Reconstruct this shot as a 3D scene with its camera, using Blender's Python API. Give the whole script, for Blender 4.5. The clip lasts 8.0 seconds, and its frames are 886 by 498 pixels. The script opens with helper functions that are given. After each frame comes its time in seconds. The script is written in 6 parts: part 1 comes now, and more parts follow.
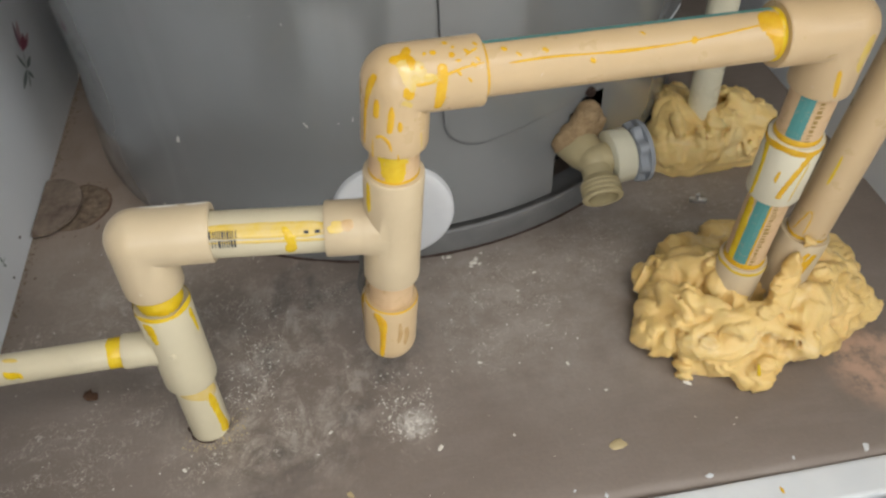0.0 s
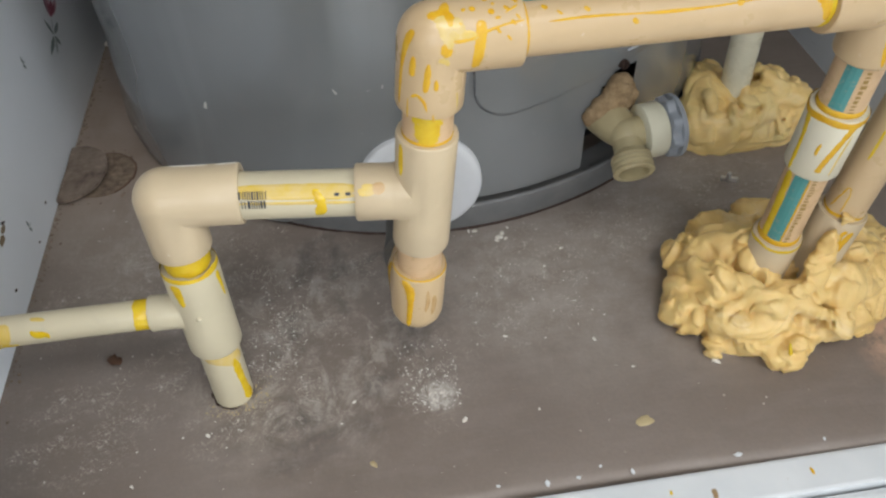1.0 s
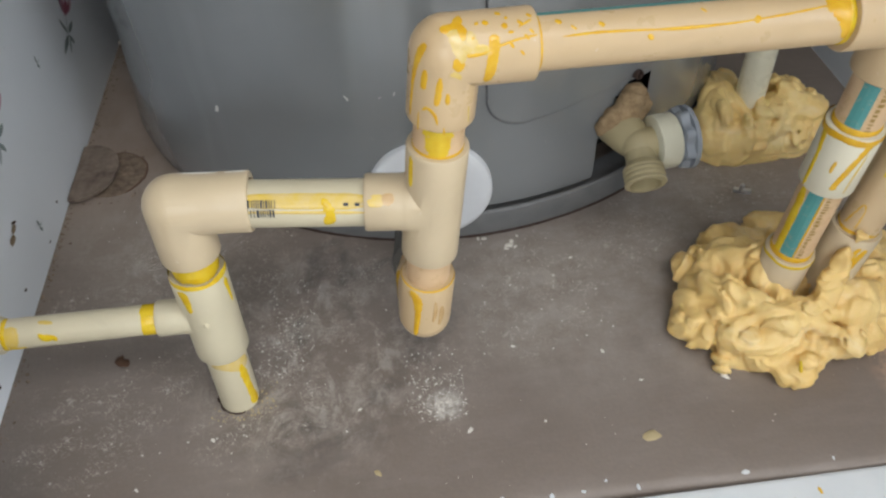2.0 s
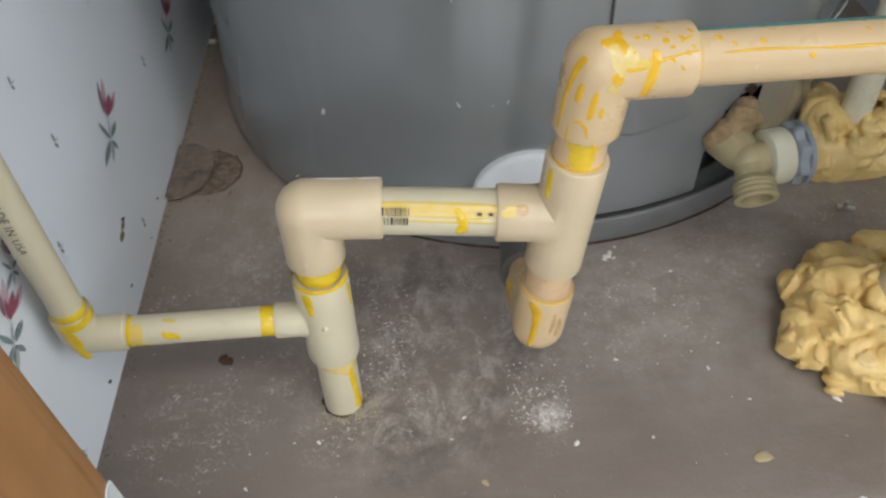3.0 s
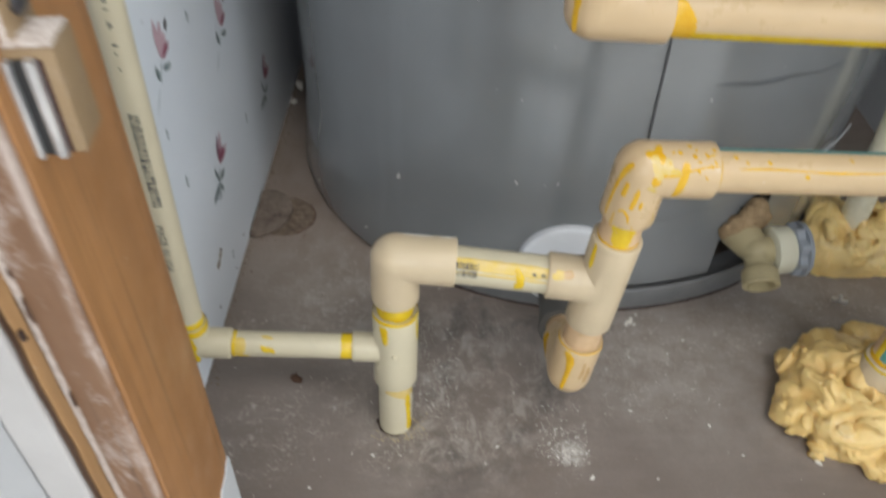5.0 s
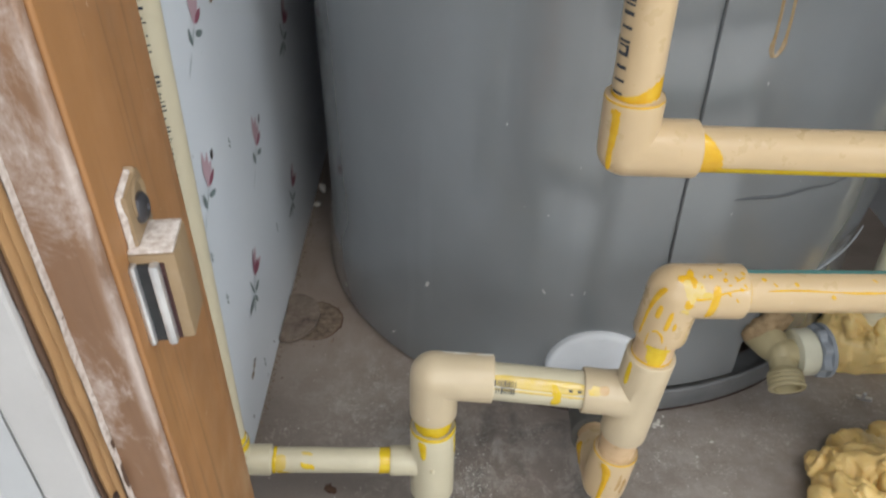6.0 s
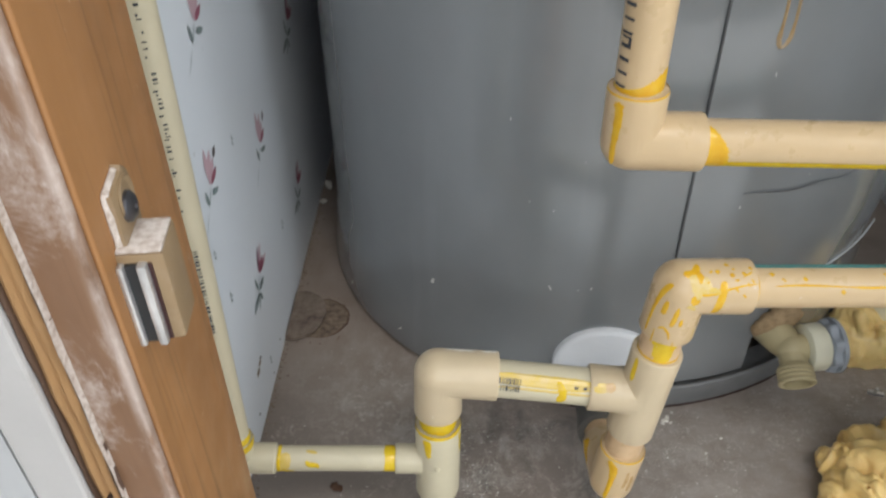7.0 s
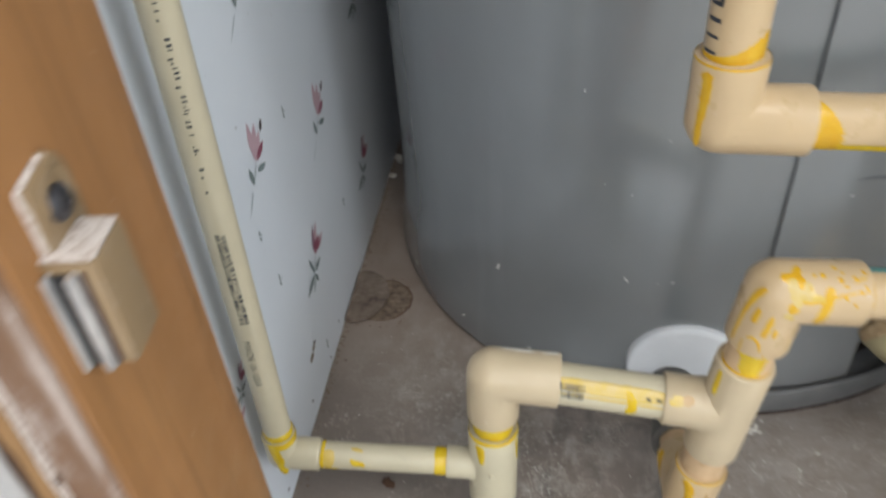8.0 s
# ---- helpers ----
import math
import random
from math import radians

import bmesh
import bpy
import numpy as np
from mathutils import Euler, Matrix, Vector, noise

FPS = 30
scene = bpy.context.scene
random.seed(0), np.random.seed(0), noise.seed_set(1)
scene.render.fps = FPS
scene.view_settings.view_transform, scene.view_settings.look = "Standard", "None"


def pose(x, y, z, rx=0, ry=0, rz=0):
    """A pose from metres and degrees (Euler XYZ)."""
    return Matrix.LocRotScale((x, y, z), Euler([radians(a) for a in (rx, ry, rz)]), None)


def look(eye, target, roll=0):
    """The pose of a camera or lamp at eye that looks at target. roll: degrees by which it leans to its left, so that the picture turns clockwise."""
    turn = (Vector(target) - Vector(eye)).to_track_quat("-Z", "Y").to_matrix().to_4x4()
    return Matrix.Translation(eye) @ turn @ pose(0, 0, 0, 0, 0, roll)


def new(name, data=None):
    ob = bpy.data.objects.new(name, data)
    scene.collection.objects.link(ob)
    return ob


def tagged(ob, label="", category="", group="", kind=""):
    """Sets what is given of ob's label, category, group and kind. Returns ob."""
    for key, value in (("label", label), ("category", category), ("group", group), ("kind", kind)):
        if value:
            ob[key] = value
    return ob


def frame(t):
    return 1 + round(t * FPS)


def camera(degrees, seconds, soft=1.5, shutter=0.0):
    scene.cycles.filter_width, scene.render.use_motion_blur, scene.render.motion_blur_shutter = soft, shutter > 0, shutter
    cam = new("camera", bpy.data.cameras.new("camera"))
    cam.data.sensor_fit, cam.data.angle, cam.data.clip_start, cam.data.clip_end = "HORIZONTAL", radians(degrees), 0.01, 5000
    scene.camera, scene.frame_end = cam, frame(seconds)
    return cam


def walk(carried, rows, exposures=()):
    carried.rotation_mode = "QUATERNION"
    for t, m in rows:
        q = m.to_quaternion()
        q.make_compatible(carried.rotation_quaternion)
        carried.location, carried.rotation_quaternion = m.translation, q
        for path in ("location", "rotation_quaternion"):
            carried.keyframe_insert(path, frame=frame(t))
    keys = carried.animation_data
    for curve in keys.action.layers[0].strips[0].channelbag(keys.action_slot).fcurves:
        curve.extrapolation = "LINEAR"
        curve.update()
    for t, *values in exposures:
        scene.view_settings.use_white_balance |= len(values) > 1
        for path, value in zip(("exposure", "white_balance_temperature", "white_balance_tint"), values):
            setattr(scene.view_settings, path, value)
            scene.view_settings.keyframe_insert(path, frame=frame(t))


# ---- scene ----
cam = camera(60.20, 8.0, soft=2.3, shutter=0.7)
PATH = [
    (0, (0.0060, 0.0113, 0.3908), (0.1950, 1.3911, -1.0446), -2.94),
    (0.5, (0.0049, 0.0119, 0.3851), (0.1594, 1.3821, -1.0636), -3.08),
    (1, (-0.0022, 0.0090, 0.3801), (0.1437, 1.3727, -1.0756), -2.95),
    (2.5, (-0.0001, 0.0176, 0.3845), (0.0960, 1.3814, -1.0752), -2.58),
    (2.7, (-0.0160, 0.0180, 0.3851), (0.0653, 1.3923, -1.0657), -2.70),
    (2.9, (-0.0388, 0.0217, 0.3872), (0.0111, 1.3943, -1.0665), -3.16),
    (3, (-0.0449, 0.0239, 0.3869), (-0.0073, 1.3947, -1.0690), -3.29),
    (3.5, (-0.0428, 0.0188, 0.3889), (-0.0318, 1.3934, -1.0638), -2.94),
    (4, (-0.0402, 0.0038, 0.3947), (-0.0408, 1.3963, -1.0409), -2.07),
    (4.5, (-0.0580, -0.0160, 0.4226), (-0.0587, 1.3944, -0.9954), -0.84),
    (5, (-0.0746, -0.0363, 0.4443), (-0.0621, 1.4406, -0.9043), 1.53),
    (5.2, (-0.0818, -0.0430, 0.4554), (-0.0889, 1.4742, -0.8478), 0.94),
    (6.3, (-0.0964, -0.0295, 0.4768), (-0.0928, 1.5738, -0.7187), 0.07),
    (6.5, (-0.0975, -0.0295, 0.4780), (-0.0979, 1.5735, -0.7179), -0.09),
    (7, (-0.0904, -0.0284, 0.4725), (-0.1158, 1.5635, -0.7379), -0.71),
    (7.5, (-0.0907, -0.0324, 0.4596), (-0.1744, 1.5455, -0.7665), -1.85),
    (8, (-0.0760, 0.0130, 0.4520), (-0.3290, 1.5430, -0.8100), -4.50),
]
walk(cam, [(t, look(eye, target, roll)) for t, eye, target, roll in PATH],
     [(0.0, 0.0, 6950, 11), (0.9, 0.0, 6550, 10), (2.5, 0.0, 6500, 10), (8.0, 0.0, 6500, 10)])

# ---- world, lamps ----
world = bpy.data.worlds.new("world")
scene.world = world
world.use_nodes = True
wn = world.node_tree
sky = wn.nodes.new("ShaderNodeTexSky")
sky.sky_type = 'NISHITA'
sky.sun_disc = False
sky.sun_elevation, sky.sun_rotation = radians(40), radians(200)
wn.links.new(sky.outputs[0], wn.nodes["Background"].inputs[0])
wn.nodes["Background"].inputs[1].default_value = 0.1


def area_lamp(name, eye, target, w, h, watts, colour):
    data = bpy.data.lights.new(name, 'AREA')
    data.shape, data.size, data.size_y, data.energy, data.color = 'RECTANGLE', w, h, watts, colour
    ob = new(name, data)
    ob.matrix_world = look(eye, target)
    return ob


# daylight of the room's unseen window behind the camera, and two added fill lamps
area_lamp("window_light", (-0.25, -2.16, 1.40), (-0.25, 0.0, 1.1), 1.3, 1.2, 22.5, (0.90, 0.95, 1.0))
area_lamp("side_fill_light", (1.66, -0.85, 1.20), (0.0, -0.1, 0.55), 1.1, 1.2, 27.0, (0.93, 0.97, 1.0))
area_lamp("overhead_fill_light", (0.35, -0.75, 2.08), (0.30, -0.55, 0.0), 0.6, 0.6, 16.5, (1.0, 0.96, 0.91))


# ---- materials ----
class Nodes:
    """A small helper round one material's nodes."""

    def __init__(self, name, rough=0.5, metal=0.0, spec=0.5):
        self.mat = bpy.data.materials.new(name)
        self.mat.use_nodes = True
        self.tree = self.mat.node_tree
        self.bsdf = self.tree.nodes["Principled BSDF"]
        self.bsdf.inputs["Roughness"].default_value = rough
        self.bsdf.inputs["Metallic"].default_value = metal
        self.bsdf.inputs["Specular IOR Level"].default_value = spec
        self.coord = self.tree.nodes.new("ShaderNodeTexCoord").outputs["Object"]

    def link(self, a, b):
        self.tree.links.new(a, b)

    def noise(self, scale, detail=4.0, rough=0.55, stretch=None, distort=0.0):
        n = self.tree.nodes.new("ShaderNodeTexNoise")
        n.inputs["Scale"].default_value = scale
        n.inputs["Detail"].default_value = detail
        n.inputs["Roughness"].default_value = rough
        n.inputs["Distortion"].default_value = distort
        if stretch:
            m = self.tree.nodes.new("ShaderNodeMapping")
            m.inputs["Scale"].default_value = stretch
            self.link(self.coord, m.inputs["Vector"])
            self.link(m.outputs[0], n.inputs["Vector"])
        else:
            self.link(self.coord, n.inputs["Vector"])
        return n.outputs["Fac"]

    def ramp(self, fac, stops):
        r = self.tree.nodes.new("ShaderNodeValToRGB")
        el = r.color_ramp.elements
        while len(el) < len(stops):
            el.new(0.5)
        for e, (p, c) in zip(el, stops):
            e.position = p
            e.color = (*c, 1) if isinstance(c, tuple) else (c, c, c, 1)
        self.link(fac, r.inputs[0])
        return r.outputs[0]

    def mix(self, fac, a, b):
        m = self.tree.nodes.new("ShaderNodeMix")
        m.data_type = 'RGBA'
        for sock, v in ((m.inputs["Factor"], fac), (m.inputs["A"], a), (m.inputs["B"], b)):
            if isinstance(v, (int, float)):
                sock.default_value = v
            elif isinstance(v, tuple):
                sock.default_value = (*v, 1)
            else:
                self.link(v, sock)
        return m.outputs["Result"]

    def math(self, op, a, b=0.0, c=0.0):
        m = self.tree.nodes.new("ShaderNodeMath")
        m.operation = op
        for sock, v in zip(m.inputs, (a, b, c)):
            if isinstance(v, (int, float)):
                sock.default_value = v
            else:
                self.link(v, sock)
        return m.outputs[0]

    def spot(self, x, y, r, soft):
        """1 inside a round patch of the plan, falling to 0 over soft."""
        d = self.tree.nodes.new("ShaderNodeVectorMath")
        d.operation = 'DISTANCE'
        m = self.tree.nodes.new("ShaderNodeMapping")
        m.inputs["Scale"].default_value = (1, 1, 0)
        self.link(self.coord, m.inputs["Vector"])
        self.link(m.outputs[0], d.inputs[0])
        d.inputs[1].default_value = (x, y, 0)
        g = self.tree.nodes.new("ShaderNodeMapRange")
        g.interpolation_type = 'SMOOTHSTEP'
        g.inputs["From Min"].default_value, g.inputs["From Max"].default_value = r + soft, r
        self.link(d.outputs["Value"], g.inputs["Value"])
        return g.outputs[0]

    def colour(self, c):
        if isinstance(c, tuple):
            self.bsdf.inputs["Base Color"].default_value = (*c, 1)
        else:
            self.link(c, self.bsdf.inputs["Base Color"])
        return self

    def rough(self, r):
        self.link(r, self.bsdf.inputs["Roughness"])
        return self

    def bump(self, height, strength=0.3, dist=0.001):
        b = self.tree.nodes.new("ShaderNodeBump")
        b.inputs["Strength"].default_value = strength
        b.inputs["Distance"].default_value = dist
        self.link(height, b.inputs["Height"])
        self.link(b.outputs[0], self.bsdf.inputs["Normal"])
        return self


def plastic(name, base, dirty, rough=0.38, speck=0.62):
    n = Nodes(name, rough)
    col = n.mix(n.ramp(n.noise(45, 3), [(0.35, 0.0), (0.75, 1.0)]), base, tuple(v * 0.93 for v in base))
    grime = n.ramp(n.noise(140, 6, 0.7), [(speck, 0.0), (speck + 0.16, 0.5)])
    col = n.mix(grime, col, dirty)
    # settled plaster dust in stray specks, and faint handling marks
    col = n.mix(n.ramp(n.noise(210, 4, 0.65), [(0.70, 0.0), (0.74, 0.45)]), col, (0.74, 0.70, 0.62))
    col = n.mix(n.ramp(n.noise(26, 6, 0.7, None, 0.6), [(0.60, 0.0), (0.72, 0.16)]), col, tuple(v * 0.6 for v in dirty))
    n.colour(col)
    n.rough(n.ramp(n.noise(90, 4), [(0.3, rough - 0.05), (0.8, rough + 0.14)]))
    return n.bump(n.noise(600, 2), 0.12, 0.0004).mat


M_TAN = plastic("tan_cpvc", (0.56, 0.412, 0.238), (0.50, 0.36, 0.18), 0.30)
M_CREAM = plastic("cream_cpvc", (0.56, 0.455, 0.300), (0.50, 0.42, 0.25))
M_PALE = plastic("pale_cpvc", (0.55, 0.495, 0.350), (0.5, 0.45, 0.32))
M_WHITECPVC = plastic("off_white_cpvc", (0.66, 0.62, 0.48), (0.55, 0.50, 0.36), 0.34)
M_STUB = plastic("stained_cpvc", (0.62, 0.43, 0.25), (0.40, 0.25, 0.10), 0.45, 0.5)
M_WHITEPVC = plastic("white_pvc", (0.82, 0.79, 0.62), (0.45, 0.42, 0.34), 0.28)
M_VALVE = plastic("aged_nylon", (0.385, 0.325, 0.185), (0.28, 0.24, 0.12), 0.4)
M_COLLAR = plastic("pale_nylon", (0.60, 0.58, 0.45), (0.4, 0.37, 0.26), 0.42)
M_KNOB = plastic("grey_plastic", (0.26, 0.285, 0.315), (0.17, 0.18, 0.2), 0.32)
M_DISC = plastic("white_plastic", (0.72, 0.74, 0.76), (0.5, 0.5, 0.5), 0.4, 0.72)
M_DARK = plastic("dark_rubber", (0.10, 0.095, 0.085), (0.2, 0.19, 0.17), 0.55)
M_BLACK = Nodes("hollow_shade_black", 0.9).colour((0.008, 0.008, 0.008)).mat
M_INK = Nodes("black_ink", 0.6).colour((0.03, 0.035, 0.045)).mat
M_INKGOLD = Nodes("gold_ink", 0.6).colour((0.30, 0.19, 0.05)).mat
M_TEAL = Nodes("teal_ink", 0.45)
M_TEAL = M_TEAL.colour(M_TEAL.mix(M_TEAL.ramp(M_TEAL.noise(300, 5, 0.7), [(0.55, 0.0), (0.7, 0.5)]), (0.07, 0.27, 0.26), (0.35, 0.33, 0.25))).mat


def glue_material(name, deep, thin):
    n = Nodes(name, 0.25)
    n.colour(n.ramp(n.noise(170, 3, 0.6), [(0.3, deep), (0.72, thin)]))
    return n.bump(n.noise(260, 2), 0.3, 0.0006).mat


M_GLUE = glue_material("yellow_cement", (0.61, 0.385, 0.006), (0.70, 0.52, 0.03))
M_GLUE2 = glue_material("orange_cement", (0.60, 0.32, 0.006), (0.68, 0.42, 0.03))
M_GLUEWASH = glue_material("faint_yellow_wash", (0.63, 0.46, 0.12), (0.63, 0.50, 0.27))
M_STAIN = glue_material("brown_flux_stain", (0.44, 0.27, 0.11), (0.56, 0.39, 0.20))
M_GLUETHIN = glue_material("thin_yellow_wash", (0.62, 0.44, 0.07), (0.62, 0.47, 0.19))


def tank_paint():
    n = Nodes("grey_enamel", 0.2, 0.0, 0.9)
    n.bsdf.inputs["Coat Weight"].default_value = 0.55
    n.bsdf.inputs["Coat Roughness"].default_value = 0.12
    col = n.ramp(n.noise(9, 5, 0.6), [(0.3, (0.182, 0.194, 0.198)), (0.75, (0.208, 0.220, 0.224))])
    streak = n.ramp(n.noise(30, 4, 0.6, (1, 1, 0.08)), [(0.58, 0.0), (0.8, 0.14)])
    col = n.mix(streak, col, (0.32, 0.34, 0.35))
    chips = n.ramp(n.noise(130, 3, 0.6), [(0.765, 0.0), (0.78, 1.0)])
    col = n.mix(n.math('MULTIPLY', chips, 0.7), col, (0.5, 0.5, 0.48))
    n.colour(col)
    n.rough(n.ramp(n.noise(14, 4), [(0.3, 0.15), (0.75, 0.27)]))
    return n.bump(n.noise(13, 2, 0.5, (1, 1, 0.06)), 0.55, 0.006).mat


M_TANK = tank_paint()
M_BAND = Nodes("grey_base_plastic", 0.5)
M_BAND = M_BAND.colour(M_BAND.ramp(M_BAND.noise(60, 5), [(0.3, (0.145, 0.148, 0.15)), (0.8, (0.20, 0.20, 0.198))])).mat
M_SEAM = Nodes("seam_shadow_gap", 0.7).colour((0.03, 0.032, 0.035)).mat
M_CREASE = Nodes("crease_shade_grey", 0.5).colour((0.105, 0.114, 0.12)).mat
M_EDGE = Nodes("pale_plastic_edge", 0.4).colour((0.42, 0.45, 0.47)).mat
M_RUST = Nodes("amber_residue", 0.25)
M_RUST = M_RUST.colour(M_RUST.ramp(M_RUST.noise(120, 4), [(0.3, (0.30, 0.17, 0.06)), (0.7, (0.34, 0.27, 0.17))])).mat
M_HIGHLIGHT = Nodes("highlight_white", 0.45).colour((0.80, 0.77, 0.70)).mat
M_CHIP = Nodes("white_paint_fleck", 0.6).colour((0.50, 0.50, 0.46)).mat


def floor_material():
    n = Nodes("worn_vinyl", 0.55)
    base = n.ramp(n.noise(11, 6, 0.6), [(0.30, (0.166, 0.134, 0.110)), (0.5, (0.196, 0.160, 0.134)), (0.72, (0.222, 0.186, 0.160))])
    grain = n.ramp(n.noise(420, 3, 0.6), [(0.3, 0.0), (0.7, 1.0)])
    col = n.mix(n.math('MULTIPLY', grain, 0.22), base, (0.12, 0.10, 0.09))
    col = n.mix(n.ramp(n.noise(60, 6, 0.65, (0.25, 1.0, 1.0)), [(0.5, 0.0), (0.72, 0.3)]), col, (0.27, 0.235, 0.215))
    col = n.mix(n.math('MULTIPLY', n.spot(-0.18, 0.54, 0.06, 0.10), 0.6), col, (0.225, 0.165, 0.125))
    # a duller, browner run along the front lip and the back
    dark = n.ramp(n.noise(26, 6, 0.65, None, 0.6), [(0.52, 0.0), (0.66, 0.75)])
    zone = n.math('MAXIMUM', n.spot(-0.02, 0.33, 0.045, 0.06), n.spot(-0.06, 0.27, 0.02, 0.05))
    col = n.mix(n.math('MULTIPLY', dark, zone), col, (0.075, 0.066, 0.06))
    # dull dark scuffs towards the front
    scuffs = n.math('MAXIMUM', n.spot(-0.062, 0.238, 0.010, 0.022), n.math('MAXIMUM', n.spot(-0.020, 0.245, 0.004, 0.016), n.spot(-0.072, 0.221, 0.004, 0.016)))
    col = n.mix(n.math('MULTIPLY', n.ramp(n.noise(70, 6, 0.65, (0.45, 1, 1)), [(0.42, 0.0), (0.6, 0.6)]), scuffs), col, (0.105, 0.088, 0.078))
    # a pale film of dust towards the back
    film = n.math('MULTIPLY', n.ramp(n.noise(24, 8, 0.7, (1.0, 0.6, 1), 0.6), [(0.30, 0.25), (0.62, 1.0)]), n.math('MAXIMUM', n.spot(-0.165, 0.445, 0.045, 0.07), n.spot(-0.19, 0.60, 0.05, 0.10)))
    col = n.mix(n.math('MULTIPLY', film, 0.5), col, (0.36, 0.305, 0.265))
    # washed-out plaster smears
    smear = n.math('MULTIPLY', n.ramp(n.noise(48, 10, 0.74, (1.0, 0.75, 1), 0.15), [(0.49, 0.0), (0.66, 1.0)]), n.ramp(n.noise(520, 4, 0.7), [(0.30, 0.25), (0.62, 1.0)]))
    zone = n.spot(-0.055, 0.300, 0.035, 0.075)
    for x, y, r, s in ((0.012, 0.262, 0.004, 0.035), (-0.145, 0.37, 0.02, 0.06), (0.075, 0.33, 0.0, 0.08), (-0.09, 0.39, 0.02, 0.06), (-0.20, 0.40, 0.0, 0.05), (-0.15, 0.41, 0.035, 0.06), (-0.10, 0.40, 0.02, 0.05)):
        zone = n.math('MAXIMUM', zone, n.math('MULTIPLY', n.spot(x, y, r, s), 0.62))
    scratch = n.ramp(n.noise(34, 10, 0.78, (1.0, 0.7, 1), 0.5), [(0.52, 0.0), (0.60, 0.75)])
    smear = n.math('MAXIMUM', smear, scratch)
    col = n.mix(n.math('MULTIPLY', n.math('MULTIPLY', smear, zone), 0.72), col, (0.44, 0.40, 0.35))
    # Pale dust on the right floor, made stronger to stand in for light
    dust_lift = n.math('MULTIPLY', n.ramp(n.noise(30, 7, 0.7), [(0.35, 0.15), (0.7, 1.0)]), n.math('MAXIMUM', n.spot(0.11, 0.34, 0.04, 0.09), n.math('MAXIMUM', n.spot(0.24, 0.38, 0.02, 0.08), n.spot(0.185, 0.345, 0.05, 0.08))))
    col = n.mix(n.math('MULTIPLY', dust_lift, 0.52), col, (0.44, 0.40, 0.365))
    # plaster powder in fine grains
    pow_ = n.ramp(n.noise(900, 3, 0.75), [(0.57, 0.0), (0.63, 1.0)])
    clump = n.ramp(n.noise(62, 8, 0.74, (0.8, 1.0, 1.0), 0.3), [(0.44, 0.0), (0.62, 1.0)])
    zone2 = n.spot(0.015, 0.254, 0.006, 0.030)
    for x, y, r, s in ((-0.065, 0.262, 0.006, 0.035), (0.07, 0.305, 0.0, 0.05), (0.10, 0.335, 0.01, 0.06), (0.16, 0.37, 0.01, 0.05), (0.25, 0.39, 0.01, 0.06), (-0.190, 0.262, 0.01, 0.05), (0.02, 0.275, 0.0, 0.035), (-0.22, 0.35, 0.0, 0.04), (-0.078, 0.312, 0.008, 0.028), (-0.140, 0.385, 0.020, 0.05), (-0.115, 0.345, 0.01, 0.04), (-0.068, 0.346, 0.004, 0.03), (-0.080, 0.287, 0.008, 0.018), (-0.085, 0.365, 0.006, 0.028), (-0.029, 0.362, 0.004, 0.03), (-0.143, 0.294, 0.004, 0.026), (-0.160, 0.276, 0.008, 0.03), (0.065, 0.306, 0.004, 0.03), (-0.044, 0.307, 0.0, 0.024),
                       (-0.10, 0.255, 0.01, 0.03)):
        zone2 = n.math('MAXIMUM', zone2, n.spot(x, y, r, s))
    col = n.mix(n.math('MULTIPLY', n.math('MULTIPLY', n.math('MULTIPLY', pow_, clump), zone2), 0.9), col, (0.62, 0.57, 0.50))
    flake = n.ramp(n.noise(280, 6, 0.78, None, 0.4), [(0.55, 0.0), (0.61, 1.0)])
    col = n.mix(n.math('MULTIPLY', n.math('MULTIPLY', n.math('MULTIPLY', flake, clump), zone2), 0.95), col, (0.54, 0.50, 0.44))
    core = n.math('MULTIPLY', n.spot(0.017, 0.250, 0.001, 0.013), n.ramp(n.noise(260, 5, 0.7), [(0.38, 0.0), (0.6, 1.0)]))
    col = n.mix(core, col, (0.68, 0.65, 0.60))
    # pinkish scuff near the front
    scuff = n.math('MULTIPLY', n.spot(0.300, 0.236, 0.016, 0.022), n.ramp(n.noise(60, 5, 0.7), [(0.36, 0.0), (0.55, 0.85)]))
    col = n.mix(scuff, col, (0.50, 0.33, 0.24))
    n.colour(col)
    n.rough(n.ramp(n.noise(40, 5), [(0.3, 0.42), (0.75, 0.68)]))
    return n.bump(n.math('ADD', n.noise(420, 3), n.math('MULTIPLY', n.noise(50, 4), 2.0)), 0.22, 0.0008).mat


M_FLOOR = floor_material()


def wallpaper_material():
    n = Nodes("pale_blue_wallpaper", 0.5)
    col = n.ramp(n.noise(6, 5, 0.6), [(0.3, (0.67, 0.71, 0.755)), (0.75, (0.73, 0.765, 0.80))])
    col = n.mix(n.ramp(n.noise(120, 6, 0.7), [(0.66, 0.0), (0.78, 0.5)]), col, (0.45, 0.46, 0.45))
    low = n.ramp(n.noise(70, 5, 0.7), [(0.70, 0.0), (0.735, 0.9)])
    col = n.mix(n.math('MULTIPLY', low, 0.5), col, (0.20, 0.19, 0.17))
    n.colour(col)
    return n.bump(n.noise(240, 3), 0.1, 0.0005).mat


